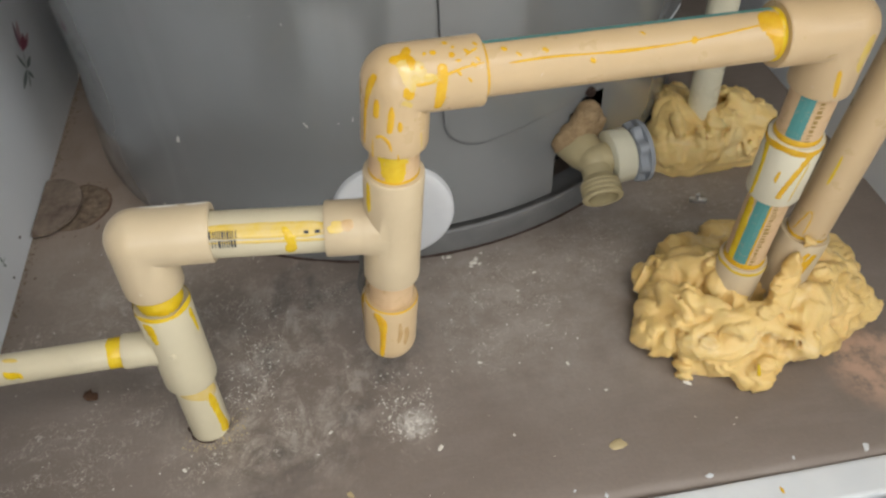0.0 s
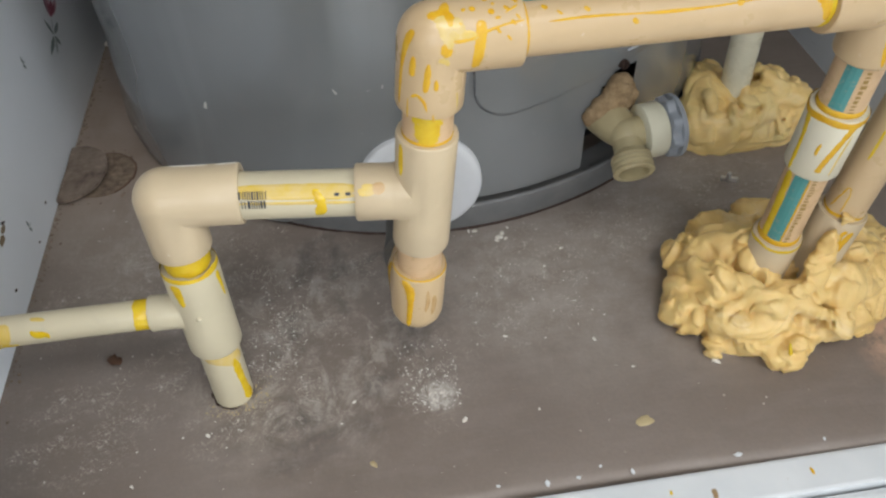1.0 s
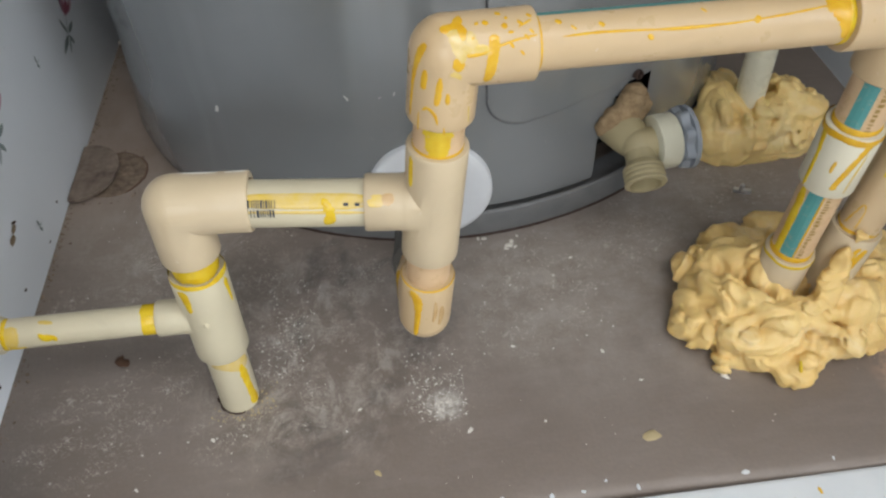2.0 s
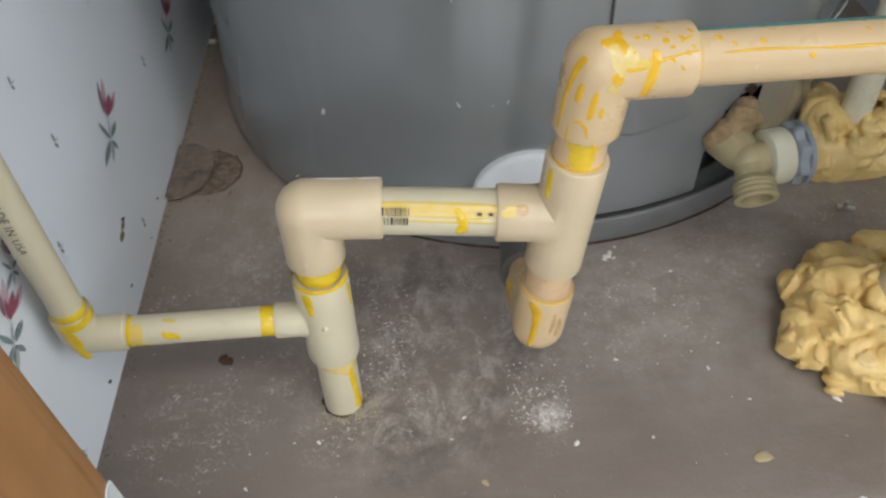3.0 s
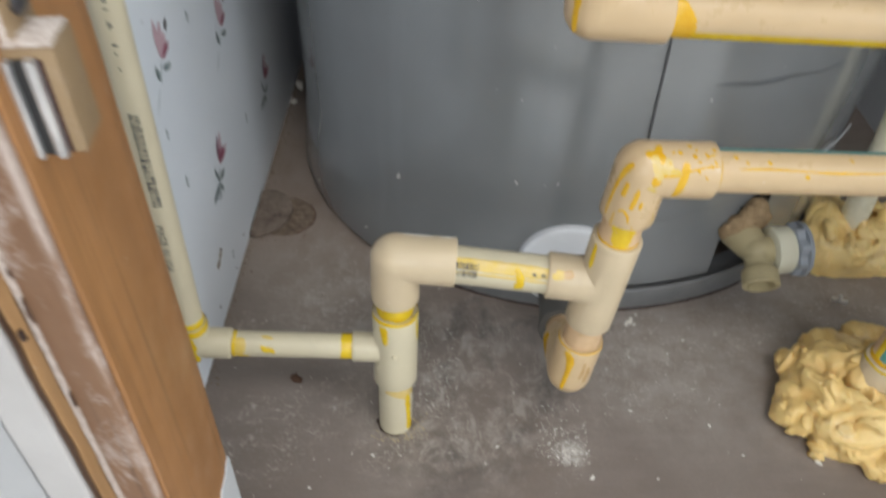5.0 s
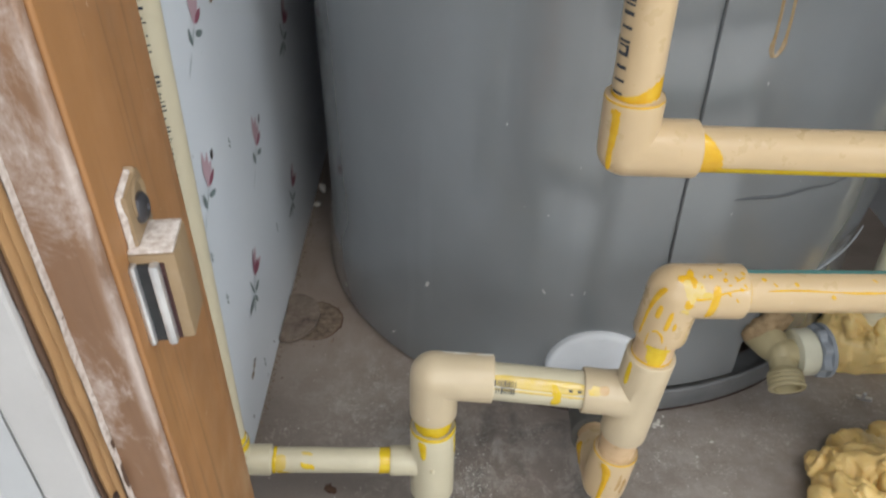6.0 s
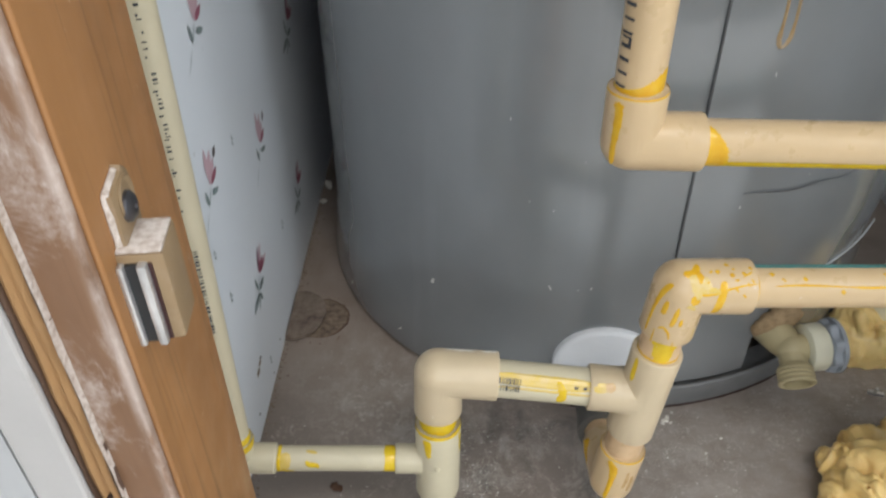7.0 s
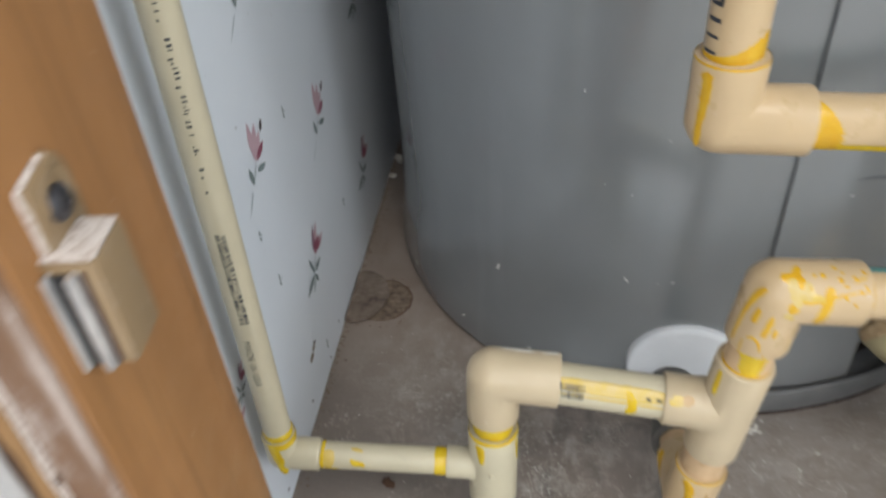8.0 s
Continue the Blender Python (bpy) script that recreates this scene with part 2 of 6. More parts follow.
M_PAPER = wallpaper_material()
M_TRIM = Nodes("white_gloss_trim", 0.4)
_c = M_TRIM.ramp(M_TRIM.noise(30, 5), [(0.3, (0.55, 0.58, 0.60)), (0.8, (0.63, 0.65, 0.66))])
M_TRIM = M_TRIM.colour(M_TRIM.mix(M_TRIM.ramp(M_TRIM.noise(90, 5, 0.7), [(0.70, 0.0), (0.73, 0.8)]), _c, (0.42, 0.39, 0.33))).bump(M_TRIM.noise(80, 4), 0.25, 0.0008).mat
M_ROOM = Nodes("white_room_paint", 0.7)
M_ROOM = M_ROOM.colour(M_ROOM.ramp(M_ROOM.noise(12, 4), [(0.3, (0.76, 0.77, 0.78)), (0.8, (0.82, 0.82, 0.82))])).mat
M_BOARD = Nodes("dull_white_board", 0.6)
_b = M_BOARD.ramp(M_BOARD.noise(14, 6, 0.65), [(0.3, (0.43, 0.415, 0.40)), (0.8, (0.52, 0.505, 0.49))])
M_BOARD = M_BOARD.colour(M_BOARD.mix(M_BOARD.ramp(M_BOARD.noise(60, 7, 0.7, (1, 1, 0.5)), [(0.60, 0.0), (0.72, 0.5)]), _b, (0.27, 0.23, 0.20))).bump(M_BOARD.noise(120, 5), 0.3, 0.001).mat
M_FRONT = Nodes("cool_white_wall_paint", 0.6)
M_FRONT = M_FRONT.colour(M_FRONT.ramp(M_FRONT.noise(20, 5), [(0.3, (0.40, 0.405, 0.41)), (0.8, (0.46, 0.465, 0.465))])).bump(M_FRONT.noise(90, 4), 0.2, 0.001).mat
M_ROOMFLOOR = Nodes("pale_room_floor", 0.5)
M_ROOMFLOOR = M_ROOMFLOOR.colour(M_ROOMFLOOR.ramp(M_ROOMFLOOR.noise(8, 5, 0.6, (1, 8, 1)), [(0.3, (0.52, 0.50, 0.47)), (0.8, (0.64, 0.62, 0.59))])).mat


def wood_material(name, a, b, dust=0.0, rough=0.45):
    n = Nodes(name, rough)
    grain = n.noise(40, 6, 0.65, (1.0, 1.0, 0.05), 0.4)
    col = n.ramp(grain, [(0.30, a), (0.72, b)])
    col = n.mix(n.ramp(n.noise(18, 4, 0.6, (1, 1, 0.15)), [(0.55, 0.0), (0.8, 0.35)]), col, tuple(v * 0.6 for v in a))
    pore = n.ramp(n.noise(220, 3, 0.6, (1, 1, 0.03)), [(0.56, 0.0), (0.70, 0.55)])
    col = n.mix(pore, col, tuple(v * 0.45 for v in a))
    if dust:
        d = n.ramp(n.noise(38, 7, 0.72, (1.1, 1.1, 0.75), 0.35), [(0.47, 0.0), (0.61, 1.0)])
        f = n.ramp(n.noise(420, 3, 0.7), [(0.3, 0.35), (0.65, 1.0)])
        col = n.mix(n.math('MULTIPLY', n.math('MULTIPLY', d, f), dust), col, (0.62, 0.54, 0.49))
        rim = n.math('MULTIPLY', n.spot(-0.1695, 0.1005, 0.0012, 0.0035), n.ramp(n.noise(90, 6, 0.7, (1, 1, 0.3)), [(0.40, 0.05), (0.62, 0.6)]))
        col = n.mix(rim, col, (0.60, 0.52, 0.47))
    else:
        speck = n.ramp(n.noise(300, 2, 0.5, (1, 1, 0.7)), [(0.77, 0.0), (0.79, 0.7)])
        col = n.mix(speck, col, (0.60, 0.50, 0.40))
    n.colour(col)
    n.rough(n.ramp(n.noise(50, 4), [(0.3, rough - 0.06), (0.8, rough + 0.2)]))
    return n.bump(grain, 0.25, 0.0006).mat


M_WOOD = wood_material("orange_brown_paint_on_wood", (0.300, 0.142, 0.050), (0.390, 0.188, 0.069), 0.0, 0.42)
M_DUSTY = wood_material("dusty_brown_wood", (0.20, 0.105, 0.055), (0.29, 0.16, 0.085), 0.68, 0.6)
M_RAW = wood_material("raw_split_wood", (0.26, 0.14, 0.055), (0.47, 0.27, 0.11), 0.0, 0.6)
# Torn wood brown, also painted as shade in the crack and torn edge
M_TORN_SHADE = wood_material("torn_wood_and_shade", (0.085, 0.05, 0.032), (0.16, 0.095, 0.06), 0.0, 0.7)
M_PATCH = Nodes("brown_fibreboard", 0.85)
M_PATCH = M_PATCH.colour(M_PATCH.ramp(M_PATCH.noise(200, 6, 0.7), [(0.34, (0.095, 0.066, 0.046)), (0.66, (0.265, 0.200, 0.145))])).bump(M_PATCH.noise(300, 5), 0.8, 0.002).mat

M_PATCHTOP = Nodes("scuffed_brown_vinyl", 0.75)
M_PATCHTOP = M_PATCHTOP.colour(M_PATCHTOP.ramp(M_PATCHTOP.noise(75, 7, 0.7), [(0.30, (0.065, 0.045, 0.033)), (0.46, (0.155, 0.117, 0.090)), (0.70, (0.255, 0.205, 0.165))])).bump(M_PATCHTOP.noise(160, 5), 0.6, 0.0015).mat


def foam_material(name, lo, hi):
    n = Nodes(name, 0.5)
    n.bsdf.inputs["Subsurface Weight"].default_value = 0.15
    n.bsdf.inputs["Subsurface Radius"].default_value = (0.006, 0.004, 0.002)
    col = n.ramp(n.noise(40, 5, 0.6), [(0.3, lo), (0.7, hi)])
    pits = n.ramp(n.noise(170, 3, 0.6), [(0.70, 0.0), (0.76, 0.8)])
    col = n.mix(n.math("MULTIPLY", pits, 0.5), col, (0.46, 0.28, 0.09))
    pale = n.ramp(n.noise(22, 6, 0.65, None, 0.8), [(0.56, 0.0), (0.72, 0.5)])
    col = n.mix(pale, col, (0.80, 0.70, 0.47))
    n.colour(col)
    return n.bump(n.math('ADD', n.noise(120, 5), n.noise(420, 3)), 0.30, 0.0010).mat


M_FOAM = foam_material("yellow_foam", (0.70, 0.47, 0.160), (0.77, 0.57, 0.245))
# Back heap's foam, its colour lifted to make up for less light there
M_FOAM_LIFTED = foam_material("lifted_yellow_foam", (0.80, 0.56, 0.21), (0.85, 0.66, 0.30))
M_INSUL = Nodes("tan_insulation", 0.85)
M_INSUL = M_INSUL.colour(M_INSUL.ramp(M_INSUL.noise(130, 6, 0.7), [(0.33, (0.20, 0.13, 0.065)), (0.68, (0.40, 0.285, 0.16))])).bump(M_INSUL.noise(320, 5, 0.7), 0.8, 0.0015).mat
M_TIN = Nodes("zinc_plate", 0.28, 0.65)
M_TIN = M_TIN.colour(M_TIN.ramp(M_TIN.noise(120, 4), [(0.3, (0.45, 0.45, 0.45)), (0.7, (0.78, 0.78, 0.77))])).mat
M_MAGNET = Nodes("black_magnet", 0.5).colour((0.02, 0.022, 0.024)).mat
M_CASE = Nodes("brown_plastic_case", 0.5)
_d = M_CASE.ramp(M_CASE.noise(150, 6, 0.7), [(0.52, 0.0), (0.75, 0.25)])
M_CASE = M_CASE.colour(M_CASE.mix(_d, (0.27, 0.185, 0.10), (0.48, 0.40, 0.32))).mat
M_POWDER = Nodes("plaster_dust", 0.9)
M_POWDER = M_POWDER.colour(M_POWDER.ramp(M_POWDER.noise(500, 4), [(0.35, (0.46, 0.38, 0.32)), (0.6, (0.68, 0.62, 0.57))])).bump(M_POWDER.noise(500, 4), 0.9, 0.001).mat
M_SCREW = Nodes("dark_screw", 0.35, 0.8).colour((0.10, 0.10, 0.11)).mat
M_RED = Nodes("recess_red_with_shade", 0.6).colour((0.035, 0.008, 0.008)).mat
M_PINK = Nodes("pink_ink", 0.6).colour((0.52, 0.36, 0.40)).mat
M_MAROON = Nodes("maroon_ink", 0.6).colour((0.27, 0.075, 0.115)).mat
M_PLUM = Nodes("plum_grey_ink", 0.6).colour((0.24, 0.14, 0.19)).mat
M_LEAF = Nodes("grey_green_ink", 0.6).colour((0.20, 0.25, 0.25)).mat
M_LEAF2 = Nodes("pale_green_ink", 0.6).colour((0.38, 0.43, 0.44)).mat
M_BROWNINK = Nodes("brown_ink", 0.6).colour((0.20, 0.15, 0.09)).mat
M_TANCRUMB = Nodes("tan_crumb", 0.8).colour((0.42, 0.34, 0.19)).mat
M_CRUMB = Nodes("pale_crumb", 0.8).colour((0.66, 0.63, 0.57)).mat
M_SPLINTER = Nodes("brown_splinter", 0.8).colour((0.085, 0.04, 0.02)).mat
# Dark brown of loose bits, also painted as shade in holes and contact lines
M_BARK_SHADE = Nodes("dark_bit_and_shade", 0.8).colour((0.035, 0.018, 0.012)).mat


# ---- mesh helpers ----
def part(name, bm, material, parent=None, label=""):
    """Links a bmesh as one mesh object, under a thing or part if one is given."""
    me = bpy.data.meshes.new(name)
    bm.to_mesh(me)
    bm.free()
    for m in (material if isinstance(material, (list, tuple)) else [material]):
        me.materials.append(m)
    ob = new(name, me)
    ob.parent = parent
    if label:
        tagged(ob, label)
    return ob


def thing(name, label, category, group="", kind=""):
    return tagged(new(name), label, category, group, kind)


def smooth(bm, degrees=35):
    bm.normal_update()
    for f in bm.faces:
        f.smooth = True
    for e in bm.edges:
        if len(e.link_faces) == 2 and e.calc_face_angle(0) > radians(degrees):
            e.smooth = False
    return bm


def axes(d):
    """A pipe's cross axes: the first towards the viewer's side (-y), the second right of it."""
    d = Vector(d).normalized()
    ref = Vector((0, -1, 0)) if abs(d.y) < 0.9 else Vector((0, 0, 1))
    e1 = (ref - d * ref.dot(d)).normalized()
    return d, e1, d.cross(e1)


def lathe(bm, p, d, profile, seg=36, wob=0.0):
    """Rings (s, r) along d from p; ends closed where r is 0."""
    d, e1, e2 = axes(d)
    p = Vector(p)
    rings = []
    for s, r in profile:
        if r <= 1e-6:
            rings.append([bm.verts.new(p + d * s)])
            continue
        ring = []
        for k in range(seg):
            a = 2 * math.pi * k / seg
            rr = r * (1 + wob * noise.noise(Vector((3 * math.cos(a), 3 * math.sin(a), s * 40))))
            ring.append(bm.verts.new(p + d * s + (e1 * math.cos(a) + e2 * math.sin(a)) * rr))
        rings.append(ring)
    for A, B in zip(rings, rings[1:]):
        for k in range(seg):
            q = (k + 1) % seg
            if len(A) == 1 and len(B) == 1:
                continue
            if len(A) == 1:
                bm.faces.new((A[0], B[q], B[k]))
            elif len(B) == 1:
                bm.faces.new((A[k], A[q], B[0]))
            else:
                bm.faces.new((A[k], A[q], B[q], B[k]))
    return bm


def box(bm, lo, hi, bevel=0.0, m=None):
    lo, hi = Vector(lo), Vector(hi)
    mat = Matrix.Translation((lo + hi) / 2) @ Matrix.Diagonal((*(hi - lo), 1))
    if m is not None:
        mat = m @ mat
    vs = bmesh.ops.create_cube(bm, size=1.0, matrix=mat)["verts"]
    if bevel:
        es = list({e for v in vs for e in v.link_edges})
        bmesh.ops.bevel(bm, geom=es, offset=bevel, segments=2, profile=0.6, affect='EDGES')
    return bm


def tube(name, p0, p1, r, material, parent, label=""):
    p0, p1 = Vector(p0), Vector(p1)
    n = (p1 - p0).length
    bm = lathe(bmesh.new(), p0, p1 - p0, [(0, 0), (0, r), (n * 0.33, r), (n * 0.67, r), (n, r), (n, 0)])
    return part(name, smooth(bm), material, parent, label)


def socket(bm, c, end, r, rp, start=0.0):
    """A fitting's socket from the corner c to end, with a lip down to the pipe's radius rp."""
    c, end = Vector(c), Vector(end)
    n = (end - c).length
    return lathe(bm, c, end - c, [(start, 0), (start, r), (n * 0.5, r), (n - 0.0012, r * 1.008), (n - 0.0003, r * 0.99), (n, r * 0.965), (n, rp * 0.99), (n - 0.003, rp * 0.98), (n - 0.003, 0)])


def fused(name, solids, material, parent, label=""):
    """One moulded part: the union of several closed solids."""
    obs = []
    for bm in solids:
        bmesh.ops.remove_doubles(bm, verts=bm.verts, dist=1e-6)
        bmesh.ops.recalc_face_normals(bm, faces=bm.faces)
        me = bpy.data.meshes.new("solid")
        bm.to_mesh(me)
        bm.free()
        ob = bpy.data.objects.new("solid", me)
        scene.collection.objects.link(ob)
        obs.append(ob)
    for ob in obs[1:]:
        mod = obs[0].modifiers.new("union", 'BOOLEAN')
        mod.operation, mod.solver, mod.object = 'UNION', 'EXACT', ob
    me = bpy.data.meshes.new_from_object(obs[0].evaluated_get(bpy.context.evaluated_depsgraph_get()))
    bm = bmesh.new()
    bm.from_mesh(me)
    bpy.data.meshes.remove(me)
    for ob in obs:
        bpy.data.objects.remove(ob)
    return part(name, smooth(bm), material, parent, label)


def ball(bm, c, r, seg=28):
    prof = [(-r, 0)] + [(-r * math.cos(math.pi * k / 14), r * math.sin(math.pi * k / 14)) for k in range(1, 14)] + [(r, 0)]
    return lathe(bm, c, (0, 0, 1), prof, seg)


def elbow(name, c, end1, end2, r, rp, material, parent, label=""):
    return fused(name, [socket(bmesh.new(), c, end1, r, rp), socket(bmesh.new(), c, end2, r * 0.998, rp), ball(bmesh.new(), c, r * 1.004)], material, parent, label)


def tee(name, a, b, c, end, r, rb, rp, rpb, material, parent, label=""):
    """A through run from a to b, and a branch from c on it to end, swelling into the run."""
    mid, n = Vector(c), (Vector(end) - Vector(c)).length
    branch = lathe(bmesh.new(), mid, Vector(end) - mid, [(0, 0), (0, rb), (r * 0.86, rb * 1.05), (r * 0.98, rb * 1.02), (r * 1.15, rb), (n - 0.001, rb * 1.01), (n, rb * 0.96), (n, rpb * 0.99), (n - 0.003, 0)])
    return fused(name, [socket(bmesh.new(), mid, a, r, rp, -0.002), socket(bmesh.new(), mid, b, r * 0.999, rp, -0.002), branch], material, parent, label)


def curve_points(path, per=7):
    """A smooth run of (angle, s, half width) through the given ones."""
    P = [np.array(p, float) for p in path]
    P = [2 * P[0] - P[1]] + P + [2 * P[-1] - P[-2]]
    out = []
    for i in range(1, len(P) - 2):
        for k in range(per):
            t = k / per
            out.append(0.5 * (2 * P[i] + (P[i + 1] - P[i - 1]) * t + (2 * P[i - 1] - 5 * P[i] + 4 * P[i + 1] - P[i + 2]) * t * t + (3 * P[i] - P[i - 1] - 3 * P[i + 1] + P[i + 2]) * t ** 3))
    out.append(P[-2])
    return out


def smear(p0, p1, r, path, material, parent, h=0.0007, name="cement_smear", per=7, wob=0.12):
    """A raised run of solvent cement on a pipe: (degrees, metres along, half width) from end to end."""
    d, e1, e2 = axes(Vector(p1) - Vector(p0))
    p0 = Vector(p0)
    h = max(0.32 * h, 0.00016)
    bm = bmesh.new()
    pts = curve_points(path, per)
    rows = []
    for i, (a, s, w) in enumerate(pts):
        pa, pb = pts[max(i - 1, 0)], pts[min(i + 1, len(pts) - 1)]
        tx, ty = radians(pb[0] - pa[0]) * r, pb[1] - pa[1]
        n = math.hypot(tx, ty) or 1.0
        nx, ny = -ty / n, tx / n
        taper = min(1.0, (i + 0.35) / 2.2, (len(pts) - 1 - i + 0.35) / 2.2)
        w = max(w, 0.0002) * math.sqrt(taper) * (1 + wob * 2 * noise.noise(Vector((i * 0.7, path[0][0], path[0][1] * 300))))
        row = []
        for f, k in ((-1, -0.25), (-0.75, 0.45), (-0.35, 0.9), (0, 1.0), (0.35, 0.9), (0.75, 0.45), (1, -0.25)):
            x, y = radians(a) * r + nx * w * f, s + ny * w * f
            rr = r + h * k * min(1, taper + 0.25)
            row.append(bm.verts.new(p0 + d * y + (e1 * math.cos(x / r) + e2 * math.sin(x / r)) * rr))
        rows.append(row)
    for A, B in zip(rows, rows[1:]):
        for k in range(6):
            bm.faces.new((A[k], A[k + 1], B[k + 1], B[k]))
    for f in bm.faces:
        f.smooth = True
    return part(name, bm, material, parent)


def collar(p0, p1, r, s, w, material, parent, h=0.0008, drip=0.0, name="cement_ring"):
    """A ring of cement all round a pipe."""
    path = [(a, s + drip * noise.noise(Vector((a * 0.02, s * 50, 1))), w * (1 + 0.35 * noise.noise(Vector((a * 0.03, s * 90, 4))))) for a in range(-190, 191, 20)]
    return smear(p0, p1, r, path, material, parent, h, name, 4, 0.05)


def weld(bm):
    bmesh.ops.remove_doubles(bm, verts=bm.verts, dist=1e-6)
    return bm


def patch_on(p0, p1, r, a0, a1, s0, s1, h, bm, slot=0, n=3):
    """A thin printed patch on a pipe, between two angles and two distances."""
    d, e1, e2 = axes(Vector(p1) - Vector(p0))
    p0 = Vector(p0)
    rows = [[bm.verts.new(p0 + d * s + (e1 * math.cos(radians(a)) + e2 * math.sin(radians(a))) * (r + h)) for a in np.linspace(a0, a1, n + 1)] for s in (s0, s1)]
    for k in range(n):
        f = bm.faces.new((rows[0][k], rows[0][k + 1], rows[1][k + 1], rows[1][k]))
        f.material_index = slot
    return bm


def lettering(text, size, p0, p1, r, angle, s, material, parent, flip=False, name="printed_text"):
    """Letters in the built-in font, wrapped on a pipe so that they read along it."""
    cu = bpy.data.curves.new(name, 'FONT')
    cu.body, cu.size, cu.resolution_u, cu.space_character = text, size, 3, 1.12
    tmp = bpy.data.objects.new("letters", cu)
    scene.collection.objects.link(tmp)
    me = bpy.data.meshes.new_from_object(tmp.evaluated_get(bpy.context.evaluated_depsgraph_get()))
    bpy.data.objects.remove(tmp)
    d, e1, e2 = axes(Vector(p1) - Vector(p0))
    p0 = Vector(p0)
    sg = -1 if flip else 1
    for v in me.vertices:
        a = radians(angle) - sg * v.co.y / r
        v.co = p0 + d * (s + sg * v.co.x) + (e1 * math.cos(a) + e2 * math.sin(a)) * (r + 0.0002)
    me.materials.append(material)
    ob = new(name, me)
    ob.parent = parent
    return ob


def surface_net(field, lo, step):
    """A mesh of the zero surface of a grid of values (negative inside)."""
    nx, ny, nz = field.shape
    inside = field < 0
    corners = [(i, j, k) for i in (0, 1) for j in (0, 1) for k in (0, 1)]

    def at(arr, c):
        return arr[c[0]:nx - 1 + c[0], c[1]:ny - 1 + c[1], c[2]:nz - 1 + c[2]]
    total, count = np.zeros((nx - 1, ny - 1, nz - 1, 3)), np.zeros((nx - 1, ny - 1, nz - 1))
    for a in corners:
        for b in corners:
            if sum(b) - sum(a) == 1 and all(y >= x for x, y in zip(a, b)):
                fa, fb = at(field, a), at(field, b)
                cross = (fa < 0) != (fb < 0)
                t = np.where(cross, fa / np.where(fa == fb, 1, fa - fb), 0)
                p = np.array(a) + t[..., None] * (np.array(b) - np.array(a))
                total += np.where(cross[..., None], p, 0)
                count += cross
    cell = count > 0
    idx = -np.ones(cell.shape, int)
    idx[cell] = np.arange(cell.sum())
    pos = (np.argwhere(cell) + total[cell] / count[cell][:, None]) * step + np.array(lo)
    faces = []
    for ax in range(3):
        o = [q for q in range(3) if q != ax]
        sl_a, sl_b = [slice(1, n - 1) for n in field.shape], [slice(1, n - 1) for n in field.shape]
        sl_a[ax], sl_b[ax] = slice(0, field.shape[ax] - 1), slice(1, field.shape[ax])
        ia, ib = inside[tuple(sl_a)], inside[tuple(sl_b)]
        for P in np.argwhere(ia != ib):
            flip = bool(ia[tuple(P)])
            base = P.copy()
            base[o[0]] += 1
            base[o[1]] += 1
            q = []
            for du, dv in ((-1, -1), (0, -1), (0, 0), (-1, 0)):
                c = base.copy()
                c[o[0]] += du
                c[o[1]] += dv
                q.append(int(idx[tuple(c)]))
            if (ax == 1) ^ (not flip):
                q.reverse()
            faces.append(q)
    return pos, faces


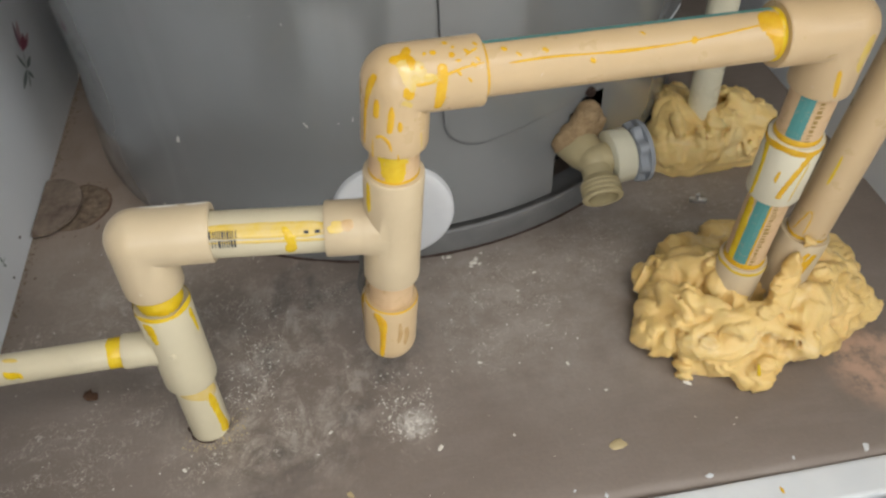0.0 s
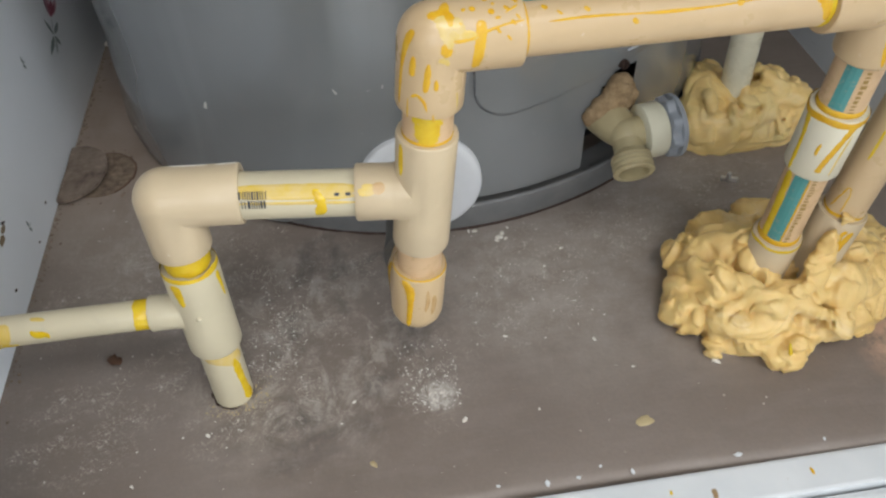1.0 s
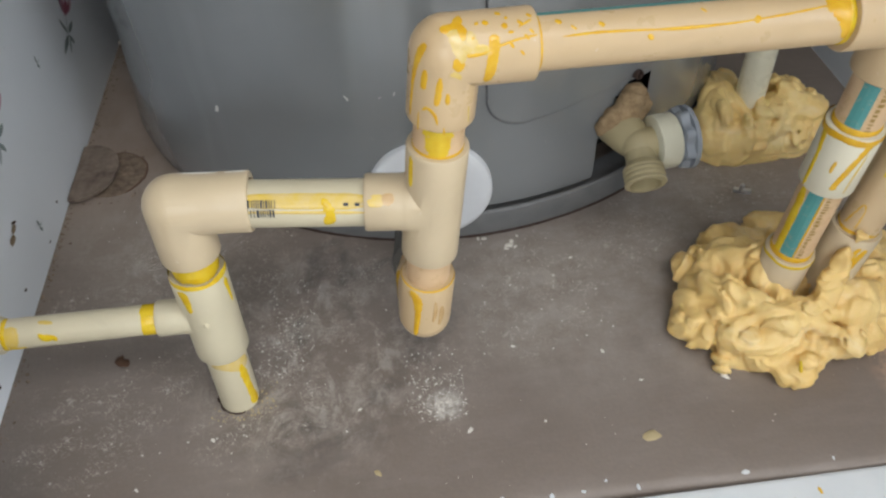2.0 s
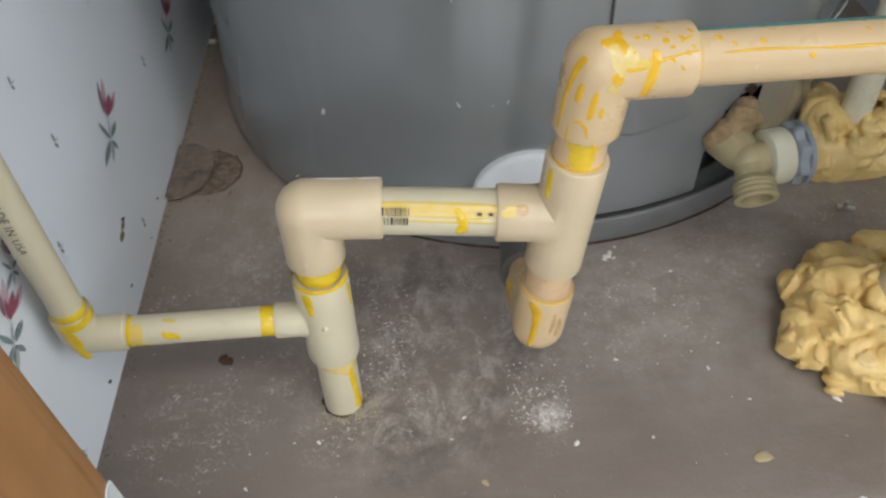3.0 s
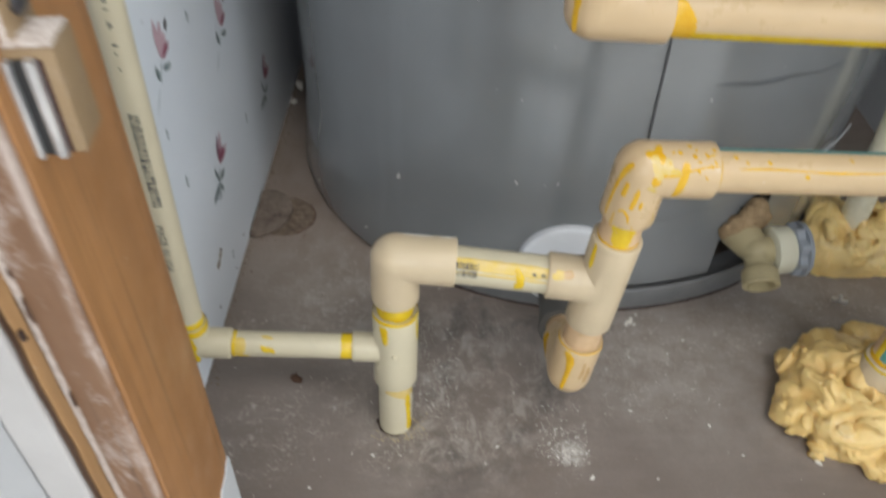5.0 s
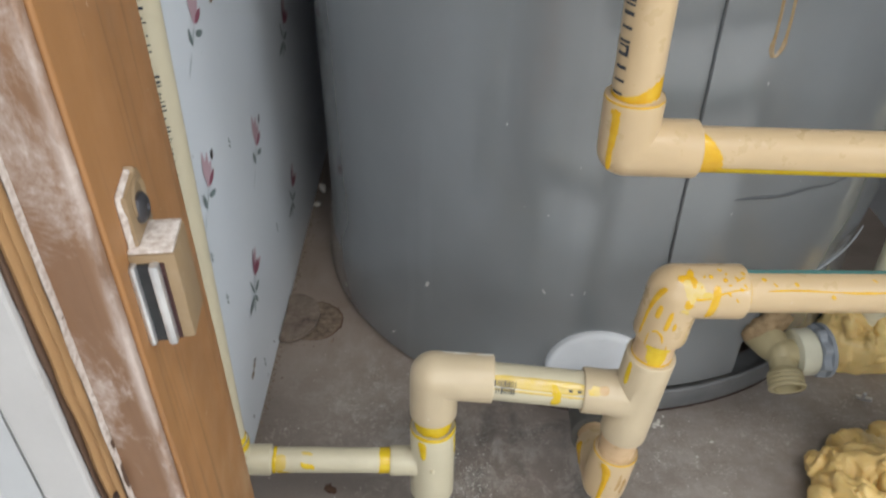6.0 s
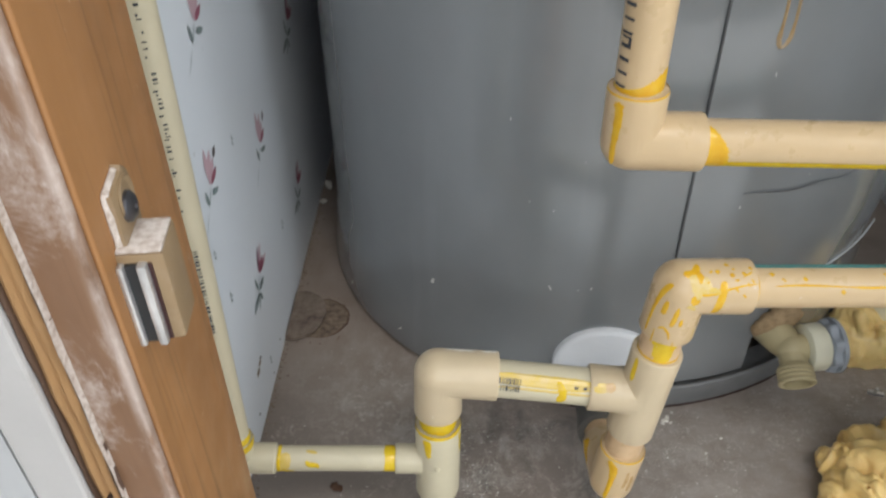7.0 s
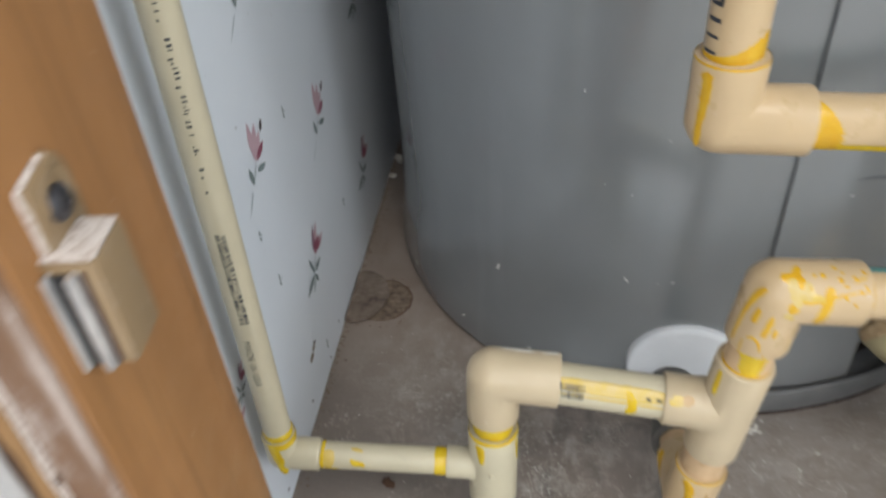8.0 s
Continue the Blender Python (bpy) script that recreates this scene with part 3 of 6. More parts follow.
def lumpy(name, caps, lo, hi, step, blend, material, parent, rough=0.0012, seed=0, label="", waves=((0.022, 4.6), (0.011, 2.6), (0.0052, 1.25)), cuts=()):
    """Foam: soft union of capsules (x0 y0 z0 x1 y1 z1 r), with a rippled skin."""
    lo, hi = np.array(lo), np.array(hi)
    n = np.ceil((hi - lo) / step).astype(int) + 1
    g = np.stack(np.meshgrid(*[lo[k] + step * np.arange(n[k]) for k in range(3)], indexing="ij"), -1)
    f = np.full(tuple(n), 0.012)
    for x0, y0, z0, x1, y1, z1, r in caps:
        a, b = np.array((x0, y0, z0)), np.array((x1, y1, z1))
        ab = b - a
        pad = r + 0.012
        i0 = np.clip(np.floor((np.minimum(a, b) - pad - lo) / step).astype(int), 0, n - 1)
        i1 = np.clip(np.ceil((np.maximum(a, b) + pad - lo) / step).astype(int) + 1, 1, n)
        cut = tuple(slice(p, q) for p, q in zip(i0, i1))
        gg, ff = g[cut], f[cut]
        t = np.clip(((gg - a) @ ab) / max(ab @ ab, 1e-9), 0, 1)
        d = np.linalg.norm(gg - a - t[..., None] * ab, axis=-1) - r
        h = np.clip(0.5 + 0.5 * (ff - d) / blend, 0, 1)
        f[cut] = ff * (1 - h) + d * h - blend * h * (1 - h)
    rs = np.random.RandomState(seed)

    def lattice(p, cells):
        """Smooth lattice noise, 0 to 1, of points p in units of cells."""
        tab = rs.rand(24, 24, 24)
        q = p / cells + 100.0
        k = np.floor(q).astype(int)
        u = q - k
        u = u * u * (3 - 2 * u)
        out = 0
        for dx in (0, 1):
            for dy in (0, 1):
                for dz in (0, 1):
                    wgt = (u[..., 0] if dx else 1 - u[..., 0]) * (u[..., 1] if dy else 1 - u[..., 1]) * (u[..., 2] if dz else 1 - u[..., 2])
                    out = out + wgt * tab[(k[..., 0] + dx) % 24, (k[..., 1] + dy) % 24, (k[..., 2] + dz) % 24]
        return out
    warp = np.stack([lattice(g, 0.016) - 0.5 for _ in range(3)], -1) * 0.022
    p = g + warp
    w = 0
    for cells, amp in waves:
        w = w + amp * (np.minimum(1, np.abs(2 * lattice(p, cells) - 1) * 2.2) - 0.62)
    f = f - rough * w
    for x0, y0, z0, x1, y1, z1, r in cuts:
        a, ab = np.array((x0, y0, z0)), np.array((x1 - x0, y1 - y0, z1 - z0))
        t = np.clip(((p - a) @ ab) / max(ab @ ab, 1e-9), 0, 1)
        f = np.maximum(f, r - np.linalg.norm(p - a - t[..., None] * ab, axis=-1))
    f = np.maximum(f, lo[2] + step * 1.5 - g[..., 2])
    f[0], f[-1], f[:, 0], f[:, -1], f[:, :, 0], f[:, :, -1] = (np.maximum(q, step * 0.3) for q in (f[0], f[-1], f[:, 0], f[:, -1], f[:, :, 0], f[:, :, -1]))
    pos, faces = surface_net(f, lo, step)
    me = bpy.data.meshes.new(name)
    me.from_pydata([tuple(p) for p in pos], [], faces)
    me.update()
    bm = bmesh.new()
    bm.from_mesh(me)
    bpy.data.meshes.remove(me)
    bmesh.ops.recalc_face_normals(bm, faces=bm.faces)
    for q in bm.faces:
        q.smooth = True
    return part(name, bm, material, parent, label)


# ---- the closet and the room it opens on ----
XL, XR, YF, YB, TOP = -0.239, 0.384, 0.182, 0.90, 2.1


def slab(name, lo, hi, material, label, bevel=0.0, category=""):
    ob = part(name, box(bmesh.new(), lo, hi, bevel), material)
    return tagged(ob, label, category or name.split("_")[0], kind="structure")


def floor_sheet():
    """The vinyl floor: a sheet with a gently rolled front lip."""
    bm = bmesh.new()
    ys = [YF, YF + 0.001, YF + 0.003, YF + 0.007, YF + 0.014, YF + 0.03] + list(np.linspace(YF + 0.05, YB, 34))
    zs = [-0.012, -0.0035, -0.0010, -0.0003, 0.0, 0.0] + [0.0] * 34
    xs = np.linspace(XL, XR, 40)
    rows = []
    for y, z in zip(ys, zs):
        rows.append([bm.verts.new((x, y + (0.0015 * math.sin(x * 19) if y < YF + 0.03 else 0), z + (0.0 if z < -0.001 else 0.0003 * noise.noise(Vector((x * 14, y * 14, 0)))))) for x in xs])
    low = [bm.verts.new((x, YF, -0.02)) for x in xs]
    for A, B in zip([low] + rows, rows):
        for k in range(len(xs) - 1):
            bm.faces.new((A[k], A[k + 1], B[k + 1], B[k]))
    for f in bm.faces:
        f.smooth = True
    return tagged(part("floor", bm, M_FLOOR), "worn grey-brown vinyl floor with plaster dust and smears", "floor", kind="structure")


closet_floor = floor_sheet()
slab("subfloor", (XL - 0.02, YF + 0.004, -0.06), (XR + 0.02, YB, -0.0205), M_RAW, "plain wooden board under the vinyl floor")
wall_west = slab("wall_west", (XL - 0.03, 0.150, -0.06), (XL, YB, TOP), M_PAPER, "pale blue wallpapered closet wall with small tulips", category="wall")
slab("wall_east", (XR, 0.150, -0.06), (XR + 0.03, YB, TOP), M_PAPER, "pale blue-grey papered closet wall", category="wall")
# The back wall is never seen; its dark colour cuts bounced light.
slab("wall_north", (XL - 0.03, YB, -0.06), (XR + 0.03, YB + 0.03, TOP), M_TORN_SHADE, "unseen closet back wall, coloured dark to cut bounced light", category="wall")
slab("ceiling", (-1.7, -2.25, TOP), (1.7, YB + 0.03, TOP + 0.05), M_ROOM, "plain white painted ceiling")
# Unseen floor, added pale so the tank mirrors it and light bounces
slab("room_floor", (-1.7, -2.25, -0.16), (1.7, 0.14, -0.12), M_ROOMFLOOR, "unseen room floor, pale to reflect light into the closet", category="floor")
slab("wall_room_west", (-1.75, -2.25, -0.12), (-1.7, 0.16, TOP), M_ROOM, "plain white painted room wall", category="wall")
# Unseen wall, split round an opening added for the side fill lamp
slab("wall_room_east_low", (1.7, -2.25, -0.12), (1.75, 0.16, 0.58), M_ROOM, "unseen white wall under the opening for the side fill", category="wall")
slab("wall_room_east_high", (1.7, -2.25, 1.82), (1.75, 0.16, TOP), M_ROOM, "unseen white wall over the opening for the side fill", category="wall")
slab("wall_room_east_near", (1.7, -0.28, 0.58), (1.75, 0.16, 1.82), M_ROOM, "unseen white wall beside the opening for the side fill", category="wall")
slab("wall_room_east_far", (1.7, -2.25, 0.58), (1.75, -1.42, 1.82), M_ROOM, "unseen white wall beside the opening for the side fill", category="wall")
slab("wall_south_low", (-1.7, -2.25, -0.12), (1.7, -2.2, 0.78), M_ROOM, "plain white wall under the room window", category="wall")
slab("wall_south_high", (-1.7, -2.25, 2.02), (1.7, -2.2, TOP), M_ROOM, "plain white wall over the room window", category="wall")
slab("wall_south_left", (-1.7, -2.25, 0.78), (-0.92, -2.2, 2.02), M_ROOM, "plain white wall beside the room window", category="wall")
slab("wall_south_right", (0.42, -2.25, 0.78), (1.7, -2.2, 2.02), M_ROOM, "plain white wall beside the room window", category="wall")
slab("wall_front_east", (XR + 0.0, 0.10, -0.12), (1.7, 0.149, TOP), M_ROOM, "plain white wall beside the closet opening", category="wall")
slab("wall_front_low", (-0.178, 0.108, -0.12), (XR, 0.158, -0.03), M_ROOM, "plain white wall under the closet sill", category="wall")
# white sill: a top strip, then a rounded nosing in front of it
slab("sill_trim", (-0.176, 0.161, -0.03), (XR - 0.002, 0.1815, -0.0005), M_TRIM, "white painted trim strip along the floor's front edge", 0.002, "trim")
slab("sill_nosing", (-0.176, 0.100, -0.035), (XR - 0.002, 0.1600, -0.004), M_TRIM, "white painted sill board in front of the closet", 0.004, "trim")


# ---- the west jamb: post, dusty front, split edge, white board ----
def jamb():
    t = tagged(new("door_jamb"), "orange-brown painted wooden door jamb, white near the floor", "jamb", kind="structure")
    # plan of the post's faces: back corner, front corner, and the front's far edge
    b0, f0, d0 = Vector((-0.1763, 0.1713, 0)), Vector((-0.1686, 0.1040, 0)), Vector((-0.1874, 0.1090, 0))

    def prism(name, pts, z0, z1, mat, label, ragged=0.0, bev=0.0012, seg=1):
        bm = bmesh.new()
        lowv, highv = [], []
        for k, p in enumerate(pts):
            lowv.append(bm.verts.new((p.x, p.y, z0)))
            highv.append(bm.verts.new((p.x, p.y, z1)))
        n = len(pts)
        for k in range(n):
            bm.faces.new((lowv[k], lowv[(k + 1) % n], highv[(k + 1) % n], highv[k]))
        bm.faces.new(lowv[::-1])
        bm.faces.new(highv)
        bmesh.ops.recalc_face_normals(bm, faces=bm.faces)
        if bev:
            es = [e for e in bm.edges if abs(e.verts[0].co.z - e.verts[1].co.z) > 0.1]
            bmesh.ops.bevel(bm, geom=es, offset=bev, segments=3, profile=0.5, affect='EDGES')
        return part(name, smooth(bm, 50), mat, t, label)
    back = Vector((XL + 0.001, 0.1713, 0))
    prism("post", [b0, f0, d0, Vector((-0.2385, 0.125, 0)), back], -0.03, TOP, M_WOOD, "orange-brown painted post", bev=0.0015)
    # dusty stop strip over the post's front
    n = Vector((f0.y - d0.y, d0.x - f0.x, 0)).normalized()
    n = n if n.y < 0 else -n
    a, b = f0.lerp(d0, 0.05), d0
    prism("stop_strip", [a, a + n * 0.003, b + n * 0.003, b], -0.03, TOP, M_DUSTY, "brown stop strip caked with plaster dust", bev=0.0008)
    return t, n


door_jamb, jn = jamb()


def ragged_strip(name, x0, x1, y, depth, mat, parent, label, amp, seed):
    """An upright strip whose edges wander, as torn or split wood does."""
    bm = bmesh.new()
    zs = np.linspace(-0.03, 1.2, 240)
    front, back = [], []
    for z in zs:
        e0 = x0 + amp * noise.noise(Vector((seed, 0, z * 30))) + amp * 0.5 * noise.noise(Vector((seed, 3, z * 110)))
        e1 = x1 + amp * 0.6 * noise.noise(Vector((seed, 7, z * 26))) + amp * 0.4 * noise.noise(Vector((seed, 9, z * 130)))
        yy = y + 0.0008 * noise.noise(Vector((seed, 5, z * 60)))
        front.append([bm.verts.new((e0, yy + 0.002, z)), bm.verts.new((e0 * 0.7 + e1 * 0.3, yy, z)), bm.verts.new((e0 * 0.45 + e1 * 0.55, yy + 0.0012, z)), bm.verts.new((e0 * 0.3 + e1 * 0.7, yy - 0.0004, z)), bm.verts.new((e1, yy + 0.001, z)), bm.verts.new((e1, yy + depth, z)), bm.verts.new((e0, yy + depth, z))])
    for A, B in zip(front, front[1:]):
        for k in range(7):
            q = (k + 1) % 7
            bm.faces.new((A[k], A[q], B[q], B[k]))
    bmesh.ops.recalc_face_normals(bm, faces=bm.faces)
    return part(name, smooth(bm, 40), mat, parent, label)


ragged_strip("split_edge", -0.1942, -0.1863, 0.1036, 0.02, M_RAW, door_jamb, "raw splintered wood edge", 0.0004, 2.0)
# Two dark strips: the crack's shade, and a torn edge with its shadow
ragged_strip("crack", -0.1866, -0.1858, 0.1032, 0.006, M_TORN_SHADE, door_jamb, "ragged strip painted dark as the shaded crack by the stop strip", 0.0008, 11.0)
ragged_strip("torn_edge", -0.1957, -0.1938, 0.1040, 0.02, M_TORN_SHADE, door_jamb, "torn brown edge with its shadow painted in", 0.0009, 5.0)
ragged_strip("chipped_edge", -0.1858, -0.1857, 0.1030, 0.004, M_POWDER, door_jamb, "pale chipped paint beside the crack", 0.0004, 17.0)
# Small dark box painted as the shade of a nail hole
part("nail_hole", box(bmesh.new(), (-0.1906, 0.1026, 0.279), (-0.1890, 0.1070, 0.2825), 0.0004), M_BARK_SHADE, door_jamb, "nail hole painted as a small dark box")
part("casing", box(bmesh.new(), (-0.2102, 0.1022, -0.12), (-0.1952, 0.132, TOP - 0.001), 0.0012), M_BOARD, door_jamb, "dull white board with a chipped edge")
slab("wall_front_west", (-1.7, 0.1030, -0.12), (-0.2112, 0.1465, TOP), M_FRONT, "white painted wall beside the jamb", category="wall")


def jamb_foot():
    """The bare white foot of the jamb, below the brushed end of the brown paint."""
    bm = bmesh.new()
    b0, f0 = Vector((-0.1763, 0.1713, 0)), Vector((-0.1686, 0.1040, 0))
    n = Vector((-(f0.y - b0.y), f0.x - b0.x, 0)).normalized()
    n = n if n.x > 0 else -n
    cols = []
    for k in range(61):
        u = -0.012 + 1.02 * k / 60
        p = b0.lerp(f0, u) + n * 0.0006
        top = 0.112 + 0.010 * u + 0.003 * noise.noise(Vector((u * 9, 1, 0))) + 0.0045 * abs(noise.noise(Vector((u * 55, 4, 0))))
        cols.append([bm.verts.new((p.x, p.y, -0.03)), bm.verts.new((p.x, p.y, top * 0.5)), bm.verts.new((p.x, p.y, top)), bm.verts.new((p.x - n.x * 0.0009, p.y - n.y * 0.0009, top + 0.0006))])
    for A, B in zip(cols, cols[1:]):
        for k in range(3):
            bm.faces.new((A[k], B[k], B[k + 1], A[k + 1]))
    bmesh.ops.recalc_face_normals(bm, faces=bm.faces)
    return part("bare_foot", bm, M_TRIM, door_jamb, "bare white foot below the brown paint")


jamb_foot()


# ---- tulips printed on the wallpaper ----
PRINT_ACROSS, PRINT_UP = (0.80, -0.55), (0.28, 0.25)   # mm of wall (y, z) for one unit of the print's grid

BLOOM = ((-2, 2, -6, 68, 8, 1), (3, 4, 14, 45, 10, 1), (-5, 8, -14, 62, 5, 6), (0, 0, 4, 42, 8, 0), (-1, 4, -5, 36, 4, 0), (4, 8, 10, 34, 5, 0))
LEAVES = ((0, 2, 2, -42, 1.6, 3), (2, -36, -16, -6, 5.5, 2), (4, -34, 12, -6, 7, 2), (3, -38, 14, -56, 6.5, 2), (1, -38, -9, -82, 7, 2), (4, -42, 5, -78, 4.5, 3))
FAN = ((0, 4, -20, 60, 9, 1), (-2, 4, -9, 62, 9, 1), (0, 2, 0, 52, 8, 1), (2, 4, 8, 38, 7, 0), (3, 50, 1, 72, 4, 5))
SIDE_LEAVES = ((0, 2, 1, -38, 1.6, 3), (5, -14, 15, 3, 9, 2), (1, -34, -10, -10, 6, 2), (0, -42, -1, -90, 1.2, 3))
SPRIG = ((0, 0, -4, 14, 2.6, 2), (0, 0, 4, 8, 2, 3), (0, 0, 4, -10, 3.4, 2))
BUD = ((0, 0, 3, 18, 6, 4), (0, 0, -3, -20, 8, 4), (-2, 18, 6, 20, 5, 5))
SPECK = ((0, -3, 1, 4, 4, 5),)


def stroke(bm, y, z, s, p0, q0, p1, q1, width, slot, lift):
    """One brush stroke of the print, a pointed oval lying on the west wall."""
    n, pts = 8, []
    dx, dy = p1 - p0, q1 - q0
    d = math.hypot(dx, dy)
    for side in (1, -1):
        for k in range(n + 1) if side == 1 else range(n - 1, 0, -1):
            t = k / n
            w = 0.5 * width * math.sin(math.pi * t ** 0.85) * side
            u, v = p0 + dx * t - dy / d * w, q0 + dy * t + dx / d * w
            pts.append(bm.verts.new((XL + 0.0004 + lift, y + 0.001 * s * (u * PRINT_ACROSS[0] + v * PRINT_UP[0]), z + 0.001 * s * (u * PRINT_ACROSS[1] + v * PRINT_UP[1]))))
    bm.faces.new(pts).material_index = slot


def tulip(y, z, s, strokes):
    """One printed flower or sprig; y, z where bloom and stem meet."""
    bm = bmesh.new()
    for k, st in enumerate(strokes):
        stroke(bm, y, z, s, *st, 0.00004 * k)
    return part("printed_tulip" if len(strokes) > 4 else "printed_sprig", bm, [M_MAROON, M_PINK, M_LEAF, M_LEAF2, M_BROWNINK, M_BARK_SHADE, M_PLUM], wall_west)


for strokes, places in ((BLOOM + LEAVES, ((0.4255, 0.1035, 1.0), (0.640, 0.222, 1.1), (0.47, 0.42, 1.1), (0.590, 0.080, 1.0), (0.254, 0.117, 0.85), (0.278, 0.135, 0.5))),
                        (FAN + SIDE_LEAVES, ((0.366, 0.221, 1.0), (0.487, 0.182, 1.05), (0.398, 0.312, 1.0), (0.33, 0.44, 1.0), (0.56, 0.33, 1.1))),
                        (SPRIG, ((0.358, 0.138, 1.0), (0.512, 0.088, 1.0), (0.423, 0.221, 0.9), (0.411, 0.025, 1.0), (0.347, 0.182, 0.8), (0.315, 0.101, 0.9), (0.24, 0.018, 0.8))),
                        (BUD, ((0.381, 0.048, 1.0), (0.443, 0.315, 0.9))),
                        (SPECK, ((0.36, 0.018, 1.0), (0.412, 0.009, 0.8), (0.445, 0.016, 0.9), (0.290, 0.012, 1.0)))):
    for y, z, scale in places:
        tulip(y, z, scale, strokes)

# ---- water heater ----
CX, CY, RT = 0.0470, 0.6350, 0.2520


def on_tank(a, z, out=0.0):
    return Vector((CX + (RT + out) * math.sin(radians(a)), CY - (RT + out) * math.cos(radians(a)), z))


def water_heater():
    t = thing("water_heater", "grey enamelled water heater tank standing on the vinyl floor", "water heater")
    # body with the drain opening left free
    bm = bmesh.new()
    angs = sorted(set(list(np.linspace(-180, 180, 121)[:-1]) + [21.4, 23.6, 25.8, 28.0, 30.4]))
    zs = [0.0245, 0.0258, 0.029, 0.045, 0.060, 0.075, 0.090, 0.098, 0.11, 0.13, 0.16, 0.2, 0.26, 0.34, 0.45, 0.6, 0.8, 1.0, 1.15, 1.2]
    off = [-0.003, -0.0009, 0.0] + [0.0] * 15 + [-0.01, -0.03]
    def hem(a):
        """1 where the jacket hangs down over the base band, 0 where the band shows."""
        return max(0.0, min(1.0, (-14 - a) / 14)) * max(0.0, min(1.0, (a + 175) / 14))
    grid = [[bm.verts.new(on_tank(a, z - (0.0225 * hem(a) if i < 3 else 0.012 * hem(a) if i == 3 else 0), o + 0.0070 * hem(a) * (1 if i in (1, 2) else 0.6 if i in (0, 3) else 0.25 if i == 4 else 0))) for a in angs]
            for i, (z, o) in enumerate(zip(zs, off))]
    n = len(angs)
    for i in range(len(zs) - 1):
        for k in range(n):
            q = (k + 1) % n
            zm = (zs[i] + zs[i + 1]) / 2
            left = 21.3 if zm < 0.065 else 23.5 if zm < 0.085 else 25.7
            if left < angs[k] < 30.3 and zm < 0.095:
                continue
            bm.faces.new((grid[i][k], grid[i][q], grid[i + 1][q], grid[i + 1][k]))
    bm.faces.new(grid[-1])
    part("body", smooth(bm, 40), M_TANK, t)
    # Black drum behind the drain opening, painted as the hollow's shade
    bm = bmesh.new()
    lathe(bm, (CX, CY, 0.0), (0, 0, 1), [(0.002, 0), (0.002, RT - 0.045), (0.12, RT - 0.045), (0.12, 0)], 60)
    part("hollow_lining", smooth(bm), M_BLACK, t, "black lining painted as the shade inside the drain opening")
    # base band
    bm = lathe(bmesh.new(), (CX, CY, 0.0), (0, 0, 1), [(0, RT - 0.02), (0, RT + 0.0008), (0.001, RT + 0.0014), (0.0205, RT + 0.0018), (0.0218, RT + 0.001), (0.0220, RT - 0.0006), (0.0185, RT - 0.0012), (0.0185, RT - 0.02)], 140)
    part("base_band", smooth(bm, 30), M_BAND, t, "dull grey base band")
    # access cover: a curved plate with rounded lower corners
    bm = bmesh.new()
    cols = []
    for a in np.concatenate(([3.2], np.linspace(3.31, 8.6, 16), np.linspace(9.5, 52, 36), np.linspace(53, 64, 16))):
        z0 = 0.093 + 0.0006 * max(0.0, a - 8.6)
        if a < 8.6:
            z0 = 0.093 + 0.022 * (1 - math.sqrt(max(0, 1 - ((8.6 - a) / 5.4) ** 2)))
        if a > 40:
            z0 = 0.1118 + 0.03 * ((a - 40) / 12) ** 1.3
        edge = 0.0 if a < 3.3 or a > 63.9 else 0.0030
        cols.append([bm.verts.new(on_tank(a, z0, -0.001)), bm.verts.new(on_tank(a, z0 + 0.0004, edge * 0.8)), bm.verts.new(on_tank(a, z0 + 0.003, edge))] + [bm.verts.new(on_tank(a - 1.27 * (z - 0.12) * max(0.0, 1 - (a - 3.2) / 12), z, edge)) for z in (0.16, 0.2, 0.28, 0.36, 0.5, 0.62)] + [bm.verts.new(on_tank(a, 0.63, -0.001))])
    for A, B in zip(cols, cols[1:]):
        for k in range(len(A) - 1):
            bm.faces.new((A[k], B[k], B[k + 1], A[k + 1]))
    cover = part("access_cover", smooth(bm, 30), M_TANK, t, "grey access cover with rounded corners")
    # the gap under the cover's rounded foot, its shadow painted as a strip
    bm = bmesh.new()
    prev = None
    for a in np.concatenate((np.linspace(3.22, 8.6, 26), np.linspace(9.2, 29, 30))):
        z0 = 0.093 + 0.0006 * max(0.0, a - 8.6) + (0.022 * (1 - math.sqrt(max(0, 1 - ((8.6 - a) / 5.4) ** 2))) if a < 8.6 else 0.0)
        w = 0.0019 * min(1.0, (29.5 - a) / 12)
        row = [bm.verts.new(on_tank(a - 0.05, z0 - w, 0.0005)), bm.verts.new(on_tank(a, z0 + 0.0003, 0.0012))]
        if prev:
            bm.faces.new((prev[0], row[0], row[1], prev[1]))
        prev = row
    part("lower_seam", bm, M_CREASE, cover, "gap under the cover with its shade painted in")
    bm = bmesh.new()
    rows = [[bm.verts.new(on_tank(3.13 - 1.27 * (z - 0.12) + 0.10 * k, z, 0.0006)) for k in (0, 1)] for z in np.linspace(0.125, 0.62, 20)]
    for A, B in zip(rows, rows[1:]):
        bm.faces.new((A[0], A[1], B[1], B[0]))
    part("seam", bm, M_SEAM, cover, "dark seam beside the cover")
    # Pressed crease, its shade painted as a darker strip on the cover
    bm = bmesh.new()
    prev = None
    for k in range(30):
        a = 11.0 + 24 * k / 29
        z, w = 0.2020 - 0.004 * k / 29 + 0.0008 * math.sin(k * 0.5), 0.0004 + 0.0013 * math.sin(math.pi * min(1, (k + 1) / 22))
        row = [bm.verts.new(on_tank(a, z - w, 0.0032)), bm.verts.new(on_tank(a, z, 0.0036)), bm.verts.new(on_tank(a, z + w, 0.0032))]
